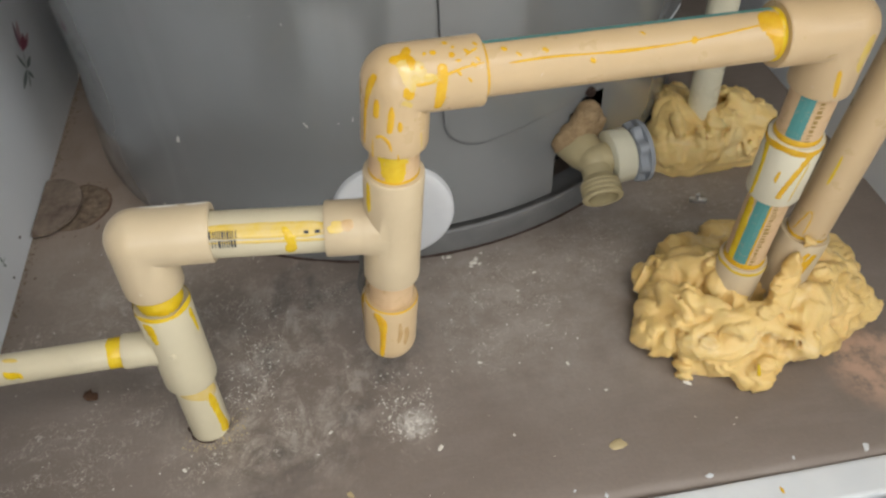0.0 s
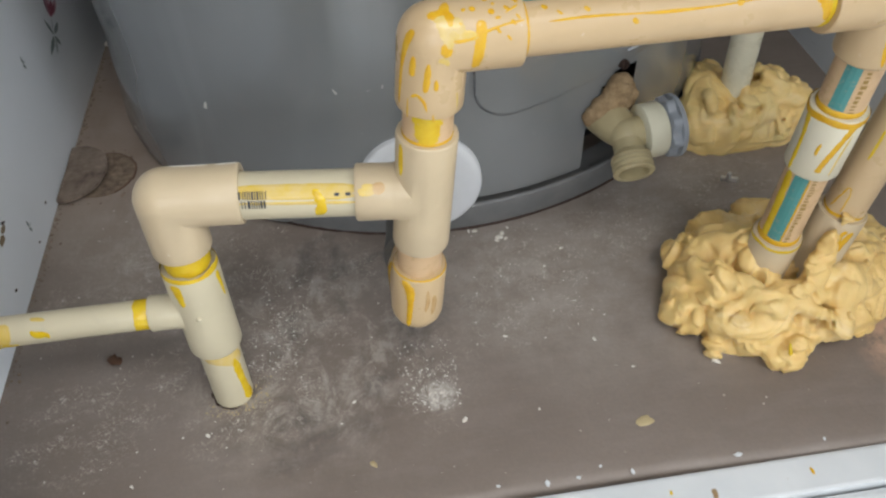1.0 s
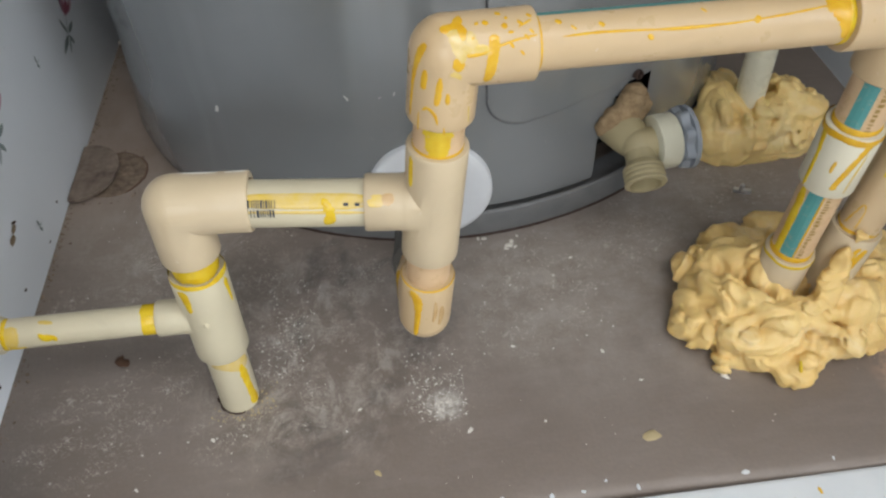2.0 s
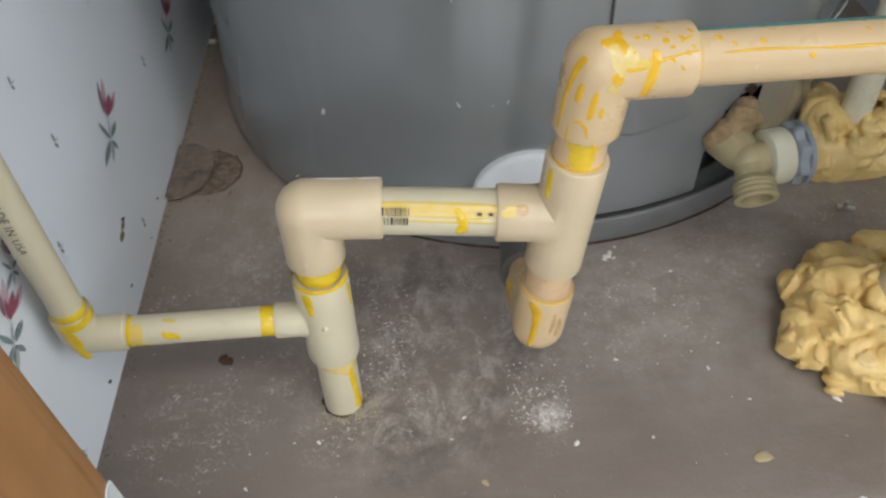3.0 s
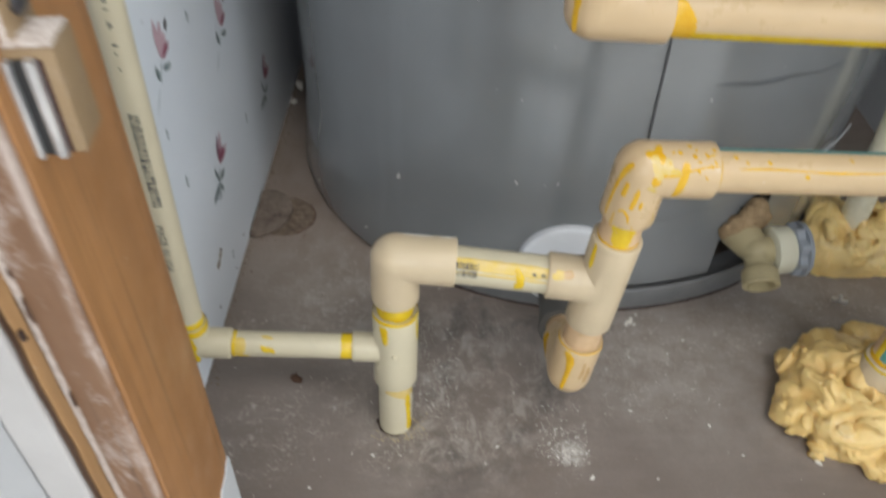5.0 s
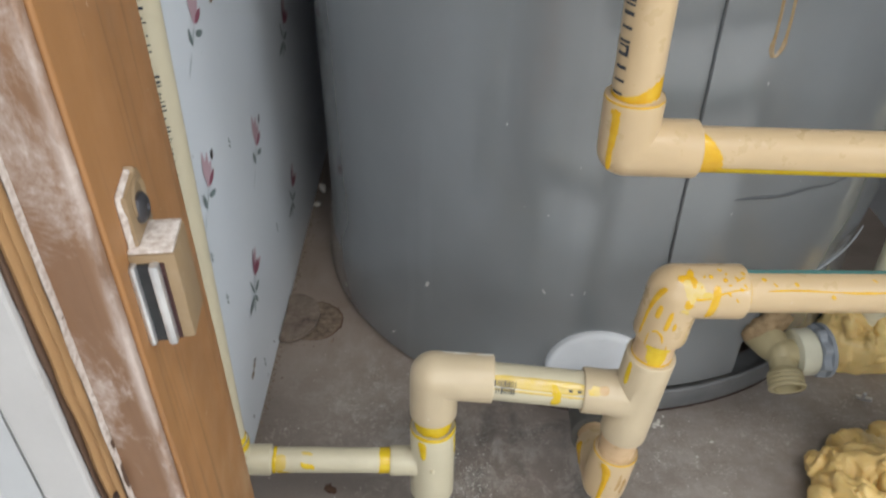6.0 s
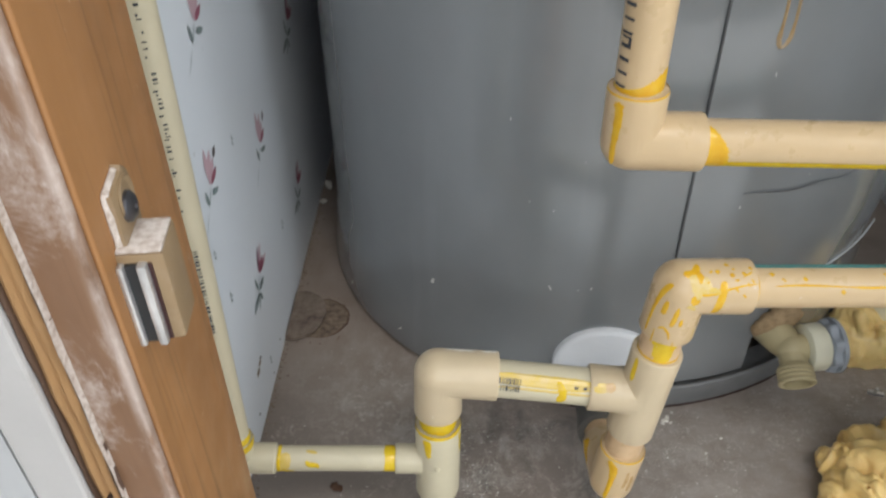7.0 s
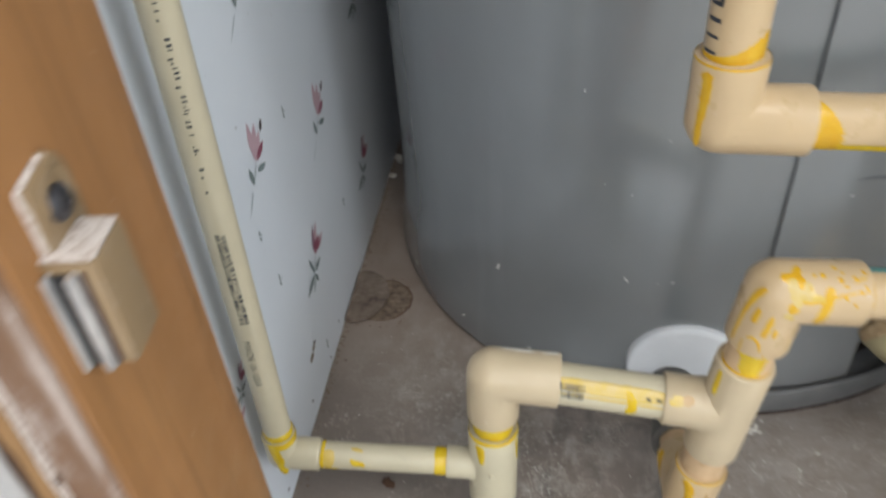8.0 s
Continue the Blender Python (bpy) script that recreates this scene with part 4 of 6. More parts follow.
        if prev:
            bm.faces.new((prev[0], row[0], row[1], prev[1]))
            bm.faces.new((prev[1], row[1], row[2], prev[2]))
        prev = row
    part("crease", bm, M_CREASE, cover, "pressed crease with its shade painted in")
    bm = bmesh.new()
    prev = None
    for k in range(24):
        a = 27 + 25 * k / 23
        z = 0.113 + 0.004 * (k / 23) ** 2
        row = [bm.verts.new(on_tank(a, z - 0.0008, 0.0031)), bm.verts.new(on_tank(a, z, 0.0041)), bm.verts.new(on_tank(a, z + 0.0008, 0.0031))]
        if prev:
            bm.faces.new((prev[0], row[0], row[1], prev[1]))
            bm.faces.new((prev[1], row[1], row[2], prev[2]))
        prev = row
    part("cover_lip", bm, M_EDGE, cover, "pale plastic lip")
    # screw hole
    bm = lathe(bmesh.new(), on_tank(26.5, 0.1045, 0.002), on_tank(26.5, 0, 1) - on_tank(26.5, 0, 0), [(0, 0.0032), (0.004, 0.0032), (0.004, 0.0022), (0.001, 0.0018), (0.001, 0)], 20)
    part("screw", smooth(bm), M_BARK_SHADE, cover, "dark rusty screw")
    # amber run dried on the cover
    bm = bmesh.new()
    for side in (-1, 1):
        prev = None
        for k in range(26):
            u = k / 25
            z = 0.300 + 0.055 * u
            w = 0.0035 * min(1, math.sqrt(u * 9 + 0.02))
            a = 10.9 + 0.2 * math.sin(u * 5) + math.degrees(side * w / RT)
            th = 0.0011 * (1.5 if k < 5 else 1)
            row = [bm.verts.new(on_tank(a - math.degrees(th / RT), z, 0.0031)), bm.verts.new(on_tank(a, z, 0.0039)), bm.verts.new(on_tank(a + math.degrees(th / RT), z, 0.0031))]
            if prev:
                bm.faces.new((prev[0], row[0], row[1], prev[1]))
                bm.faces.new((prev[1], row[1], row[2], prev[2]))
            prev = row
    part("amber_run", smooth(bm), M_RUST, cover, "dried amber drip")
    # paint flecks
    for a, z, s, slant in ((-37.3, 0.0895, 0.9, 0.6), (-15.5, 0.1175, 0.55, -0.5), (-57.0, 0.043, 0.9, 0.2), (-38.4, 0.036, 1.0, 1.2), (-23.5, 0.247, 0.3, 0), (-9, 0.122, 0.35, 0.3), (-11, 0.119, 0.25, 1), (-16.1, 0.184, 0.22, 0), (-19.9, 0.188, 0.18, 0.4), (-12.2, 0.224, 0.2, 0), (11.1, 0.284, 0.3, 0), (11.0, 0.192, 0.28, 0.5), (-30.0, 0.030, 0.8, 1.1), (-45.0, 0.022, 0.7, 0.9), (-63.0, 0.020, 0.6, 0.3), (-72.0, 0.050, 0.5, 0.2)):
        bm = bmesh.new()
        pts = []
        rr = random.Random(int(a * 10 + z * 1000))
        for k in range(11):
            b = 2 * math.pi * k / 11
            q = 0.0036 * s * rr.uniform(0.35, 1.25)
            u, v = q * math.cos(b) * 0.45, q * math.sin(b) * 1.3
            u, v = u * math.cos(slant) + v * math.sin(slant), v * math.cos(slant) - u * math.sin(slant)
            pts.append(bm.verts.new(on_tank(a + math.degrees(u / RT), z + v, 0.0006 + (0.0062 if z < 0.032 else 0) if a < 2 else 0.0036)))
        bm.faces.new(pts)
        part("paint_fleck", bm, M_CHIP, t)
    # escutcheon and the inlet nipple
    c = on_tank(-4.9, 0.0465, 0.001)
    d = (on_tank(-4.9, 0.0465, 1) - on_tank(-4.9, 0.0465, 0)).normalized()
    bm = lathe(bmesh.new(), c, d, [(-0.006, 0.0), (-0.006, 0.0400), (0.0015, 0.0400), (0.003, 0.0390), (0.0040, 0.035), (0.0046, 0.0175), (0.0046, 0.0)], 56)
    part("escutcheon", smooth(bm, 50), M_DISC, t, "round white plastic escutcheon")
    e = Vector((0.0112, 0.3120, 0.0525))
    base = Vector((0.017, 0.3835, 0.0345))
    bm = lathe(bmesh.new(), base, e - base, [(0, 0), (0, 0.0150), (0.055, 0.0150), (0.0702, 0.0162), (0.0715, 0.0158), (0.0715, 0.0115), (0.05, 0.0112), (0.05, 0)], 36)
    part("inlet_nipple", smooth(bm), M_DARK, t, "dark rubbery inlet nipple")
    return t


heater = water_heater()


def drain_valve():
    """Nylon drain valve: body, down-turned threaded spout, pale collar, scalloped knob."""
    hub = Vector((0.1585, 0.3770, 0.0708))
    root = on_tank(25.0, 0.068, -0.03)
    bm = bmesh.new()
    lathe(bm, root, hub - root, [(0, 0), (0, 0.0125), (0.030, 0.0125), (0.0335, 0.0135), (0.050, 0.0125), (0.0515, 0.012), ((hub - root).length, 0.0105), ((hub - root).length, 0)], 28)
    ball(bm, hub, 0.0112)
    lathe(bm, hub, (1, 0.10, 0.03), [(0, 0), (0, 0.0110), (0.013, 0.0110), (0.013, 0)], 24)
    body = part("drain_valve", smooth(bm, 30), M_VALVE, heater, "yellowed nylon drain valve with a threaded spout")
    tip = Vector((0.1575, 0.3525, 0.0595))
    dd = tip - hub
    n = dd.length
    bm = bmesh.new()
    prof = [(0, 0), (0, 0.0098), (0.012, 0.0098), (0.0150, 0.0122)]
    s = 0.0165
    while s < n - 0.003:
        prof += [(s, 0.0128), (s + 0.0006, 0.0121), (s + 0.0016, 0.0121), (s + 0.0022, 0.0130)]
        s += 0.0032
    prof += [(n - 0.0008, 0.0132), (n, 0.0126), (n, 0.0098), (n - 0.010, 0.0090), (n - 0.010, 0)]
    lathe(bm, hub, dd, prof, 40)
    part("spout", smooth(bm, 30), M_VALVE, body, "yellowed threaded hose spout")
    ax = Vector((1, 0.10, 0.03)).normalized()
    bm = lathe(bmesh.new(), hub + ax * 0.0085, ax, [(0, 0), (0, 0.0160), (0.0008, 0.0177), (0.0128, 0.0177), (0.0140, 0.0168), (0.0140, 0)], 40)
    part("collar", smooth(bm, 40), M_COLLAR, body, "pale nylon collar")
    bm = bmesh.new()
    d, e1, e2 = axes(ax)
    rows = []
    p = hub + ax * 0.0232
    for s, q in ((0, 0.0), (0, 0.0160), (0.001, 0.0178), (0.0062, 0.0184), (0.0064, 0.0204), (0.0092, 0.0204), (0.0098, 0.0194), (0.0098, 0.0)):
        rows.append([bm.verts.new(p + d * s + (e1 * math.cos(2 * math.pi * k / 64) + e2 * math.sin(2 * math.pi * k / 64)) * q * (1 + (0.085 * math.copysign(abs(math.cos(8 * 2 * math.pi * k / 64)) ** 0.5, math.cos(8 * 2 * math.pi * k / 64)) if 0.014 < q < 0.0192 else 0))) for k in range(64)])
    for A, B in zip(rows, rows[1:]):
        for k in range(64):
            bm.faces.new((A[k], A[(k + 1) % 64], B[(k + 1) % 64], B[k]))
    bmesh.ops.remove_doubles(bm, verts=bm.verts, dist=1e-6)
    part("knob", smooth(bm, 40), M_KNOB, body, "blue-grey scalloped knob")
    return body


drain_valve()
lumpy("insulation_tuft", [(0.1435, 0.3975, 0.073, 0.152, 0.398, 0.081, 0.0072), (0.150, 0.398, 0.078, 0.158, 0.401, 0.089, 0.0085), (0.158, 0.401, 0.076, 0.165, 0.405, 0.085, 0.0078), (0.153, 0.399, 0.088, 0.160, 0.403, 0.094, 0.0050)],
      (0.126, 0.380, 0.046), (0.186, 0.428, 0.106), 0.0014, 0.003, M_INSUL, heater, 0.0008, 3, "torn tan insulation in the drain opening", waves=((0.012, 3.0), (0.006, 2.4), (0.0032, 1.2)))


# ---- pipework ----
RP, RF = 0.0111, 0.0140
RQ, RFQ = 0.0079, 0.0096


def cold_run():
    t = thing("water_pipe_run", "cream and tan plastic water pipe with yellow cement drips", "pipe", "water pipes")
    A0, A1 = Vector((-0.1015, 0.2725, -0.004)), Vector((-0.0990, 0.2815, 0.1468))

    def A(z):
        return A0.lerp(A1, (z - A0.z) / (A1.z - A0.z))
    B0, B1 = Vector((0.0105, 0.2725, 0.0600)), Vector((0.0262, 0.2722, 0.2195))

    def B(z):
        return B0.lerp(B1, (z - B0.z) / (B1.z - B0.z))
    L1 = Vector((-0.2217, 0.2690, 0.0842))
    LT = A(0.0735)
    R1, R0 = Vector((0.2230, 0.2785, 0.2140)), Vector((0.2195, 0.2900, -0.004))

    def R(z):
        return R0.lerp(R1, (z - R0.z) / (R1.z - R0.z))
    # upright half-inch pipe against the wall, elbow and cross pipe
    Ltop = Vector((-0.1735, 0.2640, TOP))
    up = tube("riser_pipe", L1, Ltop, RQ, M_PALE, t, "pale cream half-inch pipe with black print")
    le = elbow("elbow", L1, L1 + Vector((0, 0, 0.0185)), L1 + (LT - L1).normalized() * 0.0215, RFQ, RQ, M_PALE, t)
    cross = tube("cross_pipe", L1, LT, RQ, M_PALE, t)
    collar(L1, Ltop, RQ, 0.0208, 0.0030, M_GLUE, le, 0.0014)
    collar(L1, Ltop, RFQ, 0.0165, 0.0026, M_GLUE, le, 0.0006, 0.002)
    smear(L1, Ltop, RFQ, [(-16, 0.0165, 0.0036), (-4, 0.010, 0.0034), (6, 0.002, 0.0030), (16, -0.008, 0.0024)], M_GLUE, le, 0.0008)
    smear(L1, LT, RQ, [(-150, 0.0235, 0.0012), (-90, 0.0238, 0.0012), (-45, 0.0235, 0.0012), (0, 0.0235, 0.0012), (60, 0.0235, 0.0012)], M_GLUE, le, 0.0008)
    smear(L1, LT, RQ, [(-75, 0.027, 0.0035), (-30, 0.0275, 0.0035), (10, 0.026, 0.003)], M_GLUETHIN, cross, 0.0003)
    smear(L1, LT, RQ, [(-40, 0.040, 0.0008), (-22, 0.0425, 0.0021), (-18, 0.0465, 0.0018), (-2, 0.0478, 0.0008)], M_GLUE, cross)
    smear(L1, LT, RQ, [(-85, 0.040, 0.001), (-80, 0.044, 0.0012), (-74, 0.047, 0.0006)], M_GLUETHIN, cross, 0.0004)
    smear(L1, LT, RQ, [(18, 0.025, 0.0016), (22, 0.029, 0.0014), (20, 0.033, 0.0008)], M_GLUE, cross)
    end = (LT - L1).length
    collar(L1, LT, RQ, end - 0.0305, 0.0036, M_GLUE, cross, 0.0005)
    # print on the upright: bars for codes, and the words that can be read
    bm = bmesh.new()
    rr = random.Random(5)
    for row, off in ((0, 0.0), (1, 22.0)):
        s = 0.113
        while s < 0.168:
            w = rr.choice((0.0006, 0.0006, 0.0012, 0.002))
            patch_on(L1, Ltop, RQ, 2 + off * 0.8, 2 + off * 0.8 + 15, s, s + w, 0.00015, bm)
            s += w + rr.choice((0.0007, 0.0008, 0.0014))
    tagged(part("bar_code", bm, M_INK, up), "black bar code", kind="stuff")
    bm = bmesh.new()
    s = 0.190
    while s < 0.52:
        w = rr.choice((0.0006, 0.0009, 0.0012))
        if rr.random() > 0.25:
            a0 = rr.choice((14, 14, 20))
            patch_on(L1, Ltop, RQ, a0, a0 + rr.choice((6, 14)), s, s + w, 0.00015, bm, 0, 2)
        s += w + rr.choice((0.0008, 0.0012, 0.0028))
    tagged(part("code_line", bm, M_INK, up), "line of small black print", kind="stuff")
    lettering("MADE IN USA", 0.0050, L1, Ltop, RQ, -6, 0.101, M_INK, up, True)
    # first riser: out of the floor, tee, elbow
    tube("riser_pipe", A0, A(0.13), RP, M_PALE, t)
    tee_a = tee("tee", A(0.0465), A(0.1050), LT, LT + (L1 - LT).normalized() * 0.0270, RF, RFQ * 0.98, RP, RQ, M_PALE, t, "pale cream reducing tee")
    bm = ball(bmesh.new(), A(0.0800) + Vector((0, -RF, 0)), 0.0016, 14)
    part("moulding_nub", smooth(bm), M_PALE, tee_a)
    el = elbow("elbow", A1, A(0.1165), A1 + Vector((0.0345, -0.0010, -0.0018)), RF * 1.02, RP, M_CREAM, t)
    # White strips painted as the highlight along the elbow's top
    for path in ([(-122, 0.003, 0.0008), (-118, 0.012, 0.0014), (-116, 0.021, 0.0008)], [(-114, 0.024, 0.0010), (-118, 0.031, 0.0018), (-116, 0.0335, 0.0012)]):
        smear(A1, A1 + Vector((0.0345, -0.0010, -0.0018)), RF * 1.02, path, M_HIGHLIGHT, el, 0.0006, "top_highlight")
    collar(A0, A1, RP, 0.1150, 0.0052, M_GLUE, tee_a, 0.0012)
    collar(A0, A1, RF * 0.985, 0.1078, 0.0036, M_GLUE, tee_a, 0.0007, 0.0022)
    smear(A0, A1, RF, [(-30, 0.107, 0.004), (-26, 0.100, 0.0027), (-24, 0.092, 0.0016)], M_GLUE, tee_a, 0.0009)
    smear(A0, A1, RF, [(70, 0.107, 0.002), (74, 0.098, 0.0016), (76, 0.089, 0.0009)], M_GLUE, tee_a, 0.0008)
    smear(A0, A1, RP, [(-35, 0.046, 0.002), (10, 0.045, 0.0034), (55, 0.042, 0.0055), (80, 0.040, 0.003)], M_GLUEWASH, t, 0.0003)
    smear(A0, A1, RP, [(48, 0.044, 0.0022), (52, 0.030, 0.0026), (58, 0.016, 0.0026), (62, 0.008, 0.0036), (56, 0.005, 0.0030)], M_GLUE, t, 0.0006)
    # short bridge to the second riser
    ba, bb = A1, B(0.1405)
    br = tube("bridge_pipe", ba, bb, RP, M_PALE, t, "pale pipe with a bar code")
    tee_b = tee("tee", B(0.1085), B(0.1745), bb, bb + (ba - bb).normalized() * 0.0315, RF * 0.985, RF * 0.95, RP, RP, M_CREAM, t)
    n = (bb - ba).length
    for a, w, m in ((-58, 0.0016, M_GLUETHIN), (-47, 0.0024, M_GLUETHIN), (-36, 0.0016, M_GLUETHIN), (-20, 0.0008, M_GLUETHIN)):
        smear(ba, bb, RP, [(a - 2, 0.034, w * 0.8), (a, 0.06, w), (a + 2, n - 0.031, w)], m, br, 0.00018, "cement_streak")
    smear(ba, bb, RP, [(-52, n - 0.050, 0.0016), (-34, n - 0.0475, 0.0026), (-10, n - 0.0465, 0.0024), (8, n - 0.0475, 0.0026), (20, n - 0.049, 0.0014)], M_GLUE, br, 0.001)
    bm = bmesh.new()
    for row in (0, 1):
        s = 0.0348
        while s < 0.047:
            w = rr.choice((0.0004, 0.0004, 0.0008, 0.0011))
            patch_on(ba, bb, RP, -50 + 21 * row, -50 + 21 * row + 18, s, s + w, 0.0007, bm, 0, 2)
            s += w + rr.choice((0.0005, 0.0006, 0.001))
    for s in (n - 0.0405, n - 0.0355):
        patch_on(ba, bb, RP, -42, -35, s, s + 0.0022, 0.0007, bm, 0, 2)
    tagged(part("bar_code", bm, M_INK, br), "small black bar code", kind="stuff")
    smear(bb, ba, RF * 0.95, [(36, 0.0295, 0.002), (44, 0.027, 0.0035), (46, 0.022, 0.003)], M_GLUETHIN, tee_b, 0.0004)
    smear(bb, ba, RF * 0.95, [(44, 0.024, 0.002), (48, 0.021, 0.0035), (46, 0.018, 0.002)], M_STAIN, tee_b, 0.0003, "tan_stain")
    # second riser: bottom elbow to the tank, tee, stained stub, top elbow
    tube("riser_stub", B(0.0600), B(0.106), RP, M_STUB, t, "stained tan pipe stub")
    tube("riser_stub", B(0.165), B(0.20), RP, M_STUB, t, "stained tan pipe stub")
    be = elbow("elbow", B0, B(0.0915), B0 + Vector((0.0008, 0.0330, -0.0045)), RF * 0.99, RP, M_TAN, t)
    tube("tank_pipe", B0 + Vector((0.0005, 0.02, -0.0027)), Vector((0.0118, 0.330, 0.0500)), RP, M_STUB, t, "stained pipe into the tank's inlet")
    collar(B0, B1, RF * 0.96, 0.0308, 0.0014, M_GLUE2, be, 0.001)
    smear(B0, B1, RF, [(-44, 0.030, 0.002), (-28, 0.0245, 0.0028), (-24, 0.015, 0.0018), (-25, 0.004, 0.0015), (-26, -0.004, 0.0013)], M_GLUE2, be, 0.001)
    smear(B0, B1, RF, [(12, 0.024, 0.0008), (14, 0.015, 0.0012), (10, 0.008, 0.0008)], M_STAIN, be, 0.0003, "tan_stain")
    smear(B0, B1, RF, [(28, 0.019, 0.0010), (30, 0.012, 0.0017), (26, 0.004, 0.001)], M_STAIN, be, 0.0003, "tan_stain")
    be_end = B0 + Vector((0.0008, 0.0330, -0.0045))
    smear(B0, be_end, RF, [(-60, 0.028, 0.004), (-85, 0.022, 0.004), (-100, 0.014, 0.003)], M_GLUE2, be, 0.0006)
    smear(B0, be_end, RF, [(-120, 0.012, 0.0016), (-110, 0.018, 0.0022), (-80, 0.031, 0.002)], M_GLUE2, be, 0.0008)
    s0 = 0.1745 - B0.z
    collar(B0, B1, RP, s0 + 0.0008, 0.0010, M_GLUE2, tee_b, 0.0008)
    smear(B0, B1, RP, [(-4, s0 + 0.0005, 0.0030), (-8, s0 + 0.005, 0.0055), (-10, s0 + 0.011, 0.0068), (-10, s0 + 0.018, 0.0072)], M_GLUE, tee_b, 0.0005)
    smear(B0, B1, RF * 0.985, [(-62, s0 - 0.001, 0.0016), (-62, s0 - 0.009, 0.0018), (-61, s0 - 0.018, 0.0015)], M_GLUE, tee_b, 0.0007)
    up_end = B1 + (R1 - B1).normalized() * 0.0345
    te = elbow("elbow", B1, B(0.1905), up_end, RF * 1.03, RP, M_TAN, t)
    rt = RF * 1.03
    n = (B1 - B0).length
    for path, m in (([(-40, n + 0.010, 0.0014), (-52, n + 0.004, 0.0016), (-62, n - 0.006, 0.0012), (-66, n - 0.018, 0.0009), (-67, n - 0.026, 0.0007)], M_GLUE),
                    ([(-38, n - 0.001, 0.0012), (-40, n - 0.008, 0.0015), (-40, n - 0.010, 0.0009)], M_GLUE), ([(-13, n - 0.003, 0.0011), (-15, n - 0.012, 0.0015), (-17, n - 0.016, 0.001)], M_GLUE2),
                    ([(0, n - 0.010, 0.0008), (1, n - 0.015, 0.0012)], M_GLUE), ([(-40, n - 0.0195, 0.0006), (-30, n - 0.0180, 0.0008), (-18, n - 0.0205, 0.0008), (-12, n - 0.025, 0.0005)], M_GLUE),
                    ([(-46, n - 0.021, 0.0004), (-46, n - 0.030, 0.0005)], M_GLUE2), ([(-2, n - 0.026, 0.0004), (0, n - 0.030, 0.0005)], M_GLUE2), ([(40, n - 0.018, 0.0006), (44, n - 0.027, 0.0005)], M_GLUETHIN)):
        smear(B0, B1, rt, path, M_GLUE2 if m is M_GLUE else m, te, 0.0004)
    for path, m in (([(-50, 0.0170, 0.0018), (-35, 0.0168, 0.0021), (-15, 0.0160, 0.0021), (10, 0.0150, 0.0020), (30, 0.0140, 0.0013)], M_GLUE),
                    ([(-64, 0.001, 0.0022), (-46, 0.003, 0.0030), (-28, 0.004, 0.0026), (-10, 0.004, 0.0012)], M_GLUEWASH), ([(-58, 0.008, 0.0016), (-40, 0.008, 0.0026), (-24, 0.009, 0.0020)], M_GLUEWASH), ([(-34, 0.002, 0.0016), (-30, 0.010, 0.0022), (-26, 0.016, 0.0010)], M_GLUETHIN), ([(-74, 0.004, 0.0010), (-56, 0.005, 0.0022), (-44, 0.005, 0.0012)], M_GLUE), ([(-20, 0.002, 0.0012), (-8, 0.003, 0.0022), (2, 0.003, 0.0012)], M_GLUE),
                    ([(-22, 0.006, 0.0010), (-24, 0.012, 0.0008), (-33, 0.019, 0.0006), (-40, 0.026, 0.0005), (-44, 0.0335, 0.0005)], M_GLUE),
                    ([(-62, 0.001, 0.0016), (-72, 0.0035, 0.0020), (-90, 0.0050, 0.0014)], M_GLUE), ([(-64, -0.003, 0.0018), (-66, 0.003, 0.0024)], M_GLUE),
                    ([(-50, 0.0085, 0.0010), (-44, 0.0090, 0.0014)], M_GLUE2), ([(-72, 0.0105, 0.0009), (-68, 0.0115, 0.0010)], M_GLUE),
                    ([(-54, 0.0235, 0.0011), (-49, 0.0235, 0.0013)], M_GLUE2), ([(-78, 0.022, 0.0008), (-75, 0.023, 0.0008)], M_GLUE), ([(-58, 0.0265, 0.0005), (-70, 0.032, 0.0007)], M_GLUE),
                    ([(10, -0.001, 0.003), (16, 0.004, 0.0024)], M_GLUETHIN)):
        smear(B1, R1, rt, path, M_GLUE2 if m is M_GLUE else m, te, 0.0004)
    for a, q, w in ((-84, 0.004, 0.0009), (-70, 0.0135, 0.0012), (-62, 0.0205, 0.0013), (-66, 0.0265, 0.0009), (-42, 0.0285, 0.0008), (-88, 0.019, 0.0010), (-50, 0.0305, 0.0007), (-32, 0.0225, 0.0007), (-20, 0.0265, 0.0006), (-78, 0.0305, 0.0009)):
        smear(B1, R1, rt, [(a - 4, q, w * 0.7), (a, q + 0.0009, w), (a + 4, q + 0.0016, w * 0.6)], M_GLUE2, te, 0.0004)
    # long upper pipe to the third riser
    lp = tube("long_pipe", B1, R1, RP, M_TAN, t, "long tan pipe with a cement line and teal stripe")
    n = (R1 - B1).length
    bm = bmesh.new()
    for k in range(16):
        patch_on(B1, R1, RP, -140, -96, 0.034 + (n - 0.068) * k / 16, 0.034 + (n - 0.068) * (k + 1) / 16, 0.0001, bm)
    part("teal_stripe", weld(bm), M_TEAL, lp, "printed teal stripe")
    collar(B1, R1, RP, 0.0352, 0.0009, M_GLUE2, lp, 0.0007)
    smear(B1, R1, RP, [(-40, 0.044, 0.0004), (-42, 0.06, 0.0006), (-38, 0.08, 0.0004), (-36, 0.092, 0.0008), (-38, 0.115, 0.0004), (-46, 0.135, 0.0005), (-56, 0.152, 0.0004), (-62, n - 0.036, 0.0004)], M_GLUE2, lp, 0.0006, "cement_line")
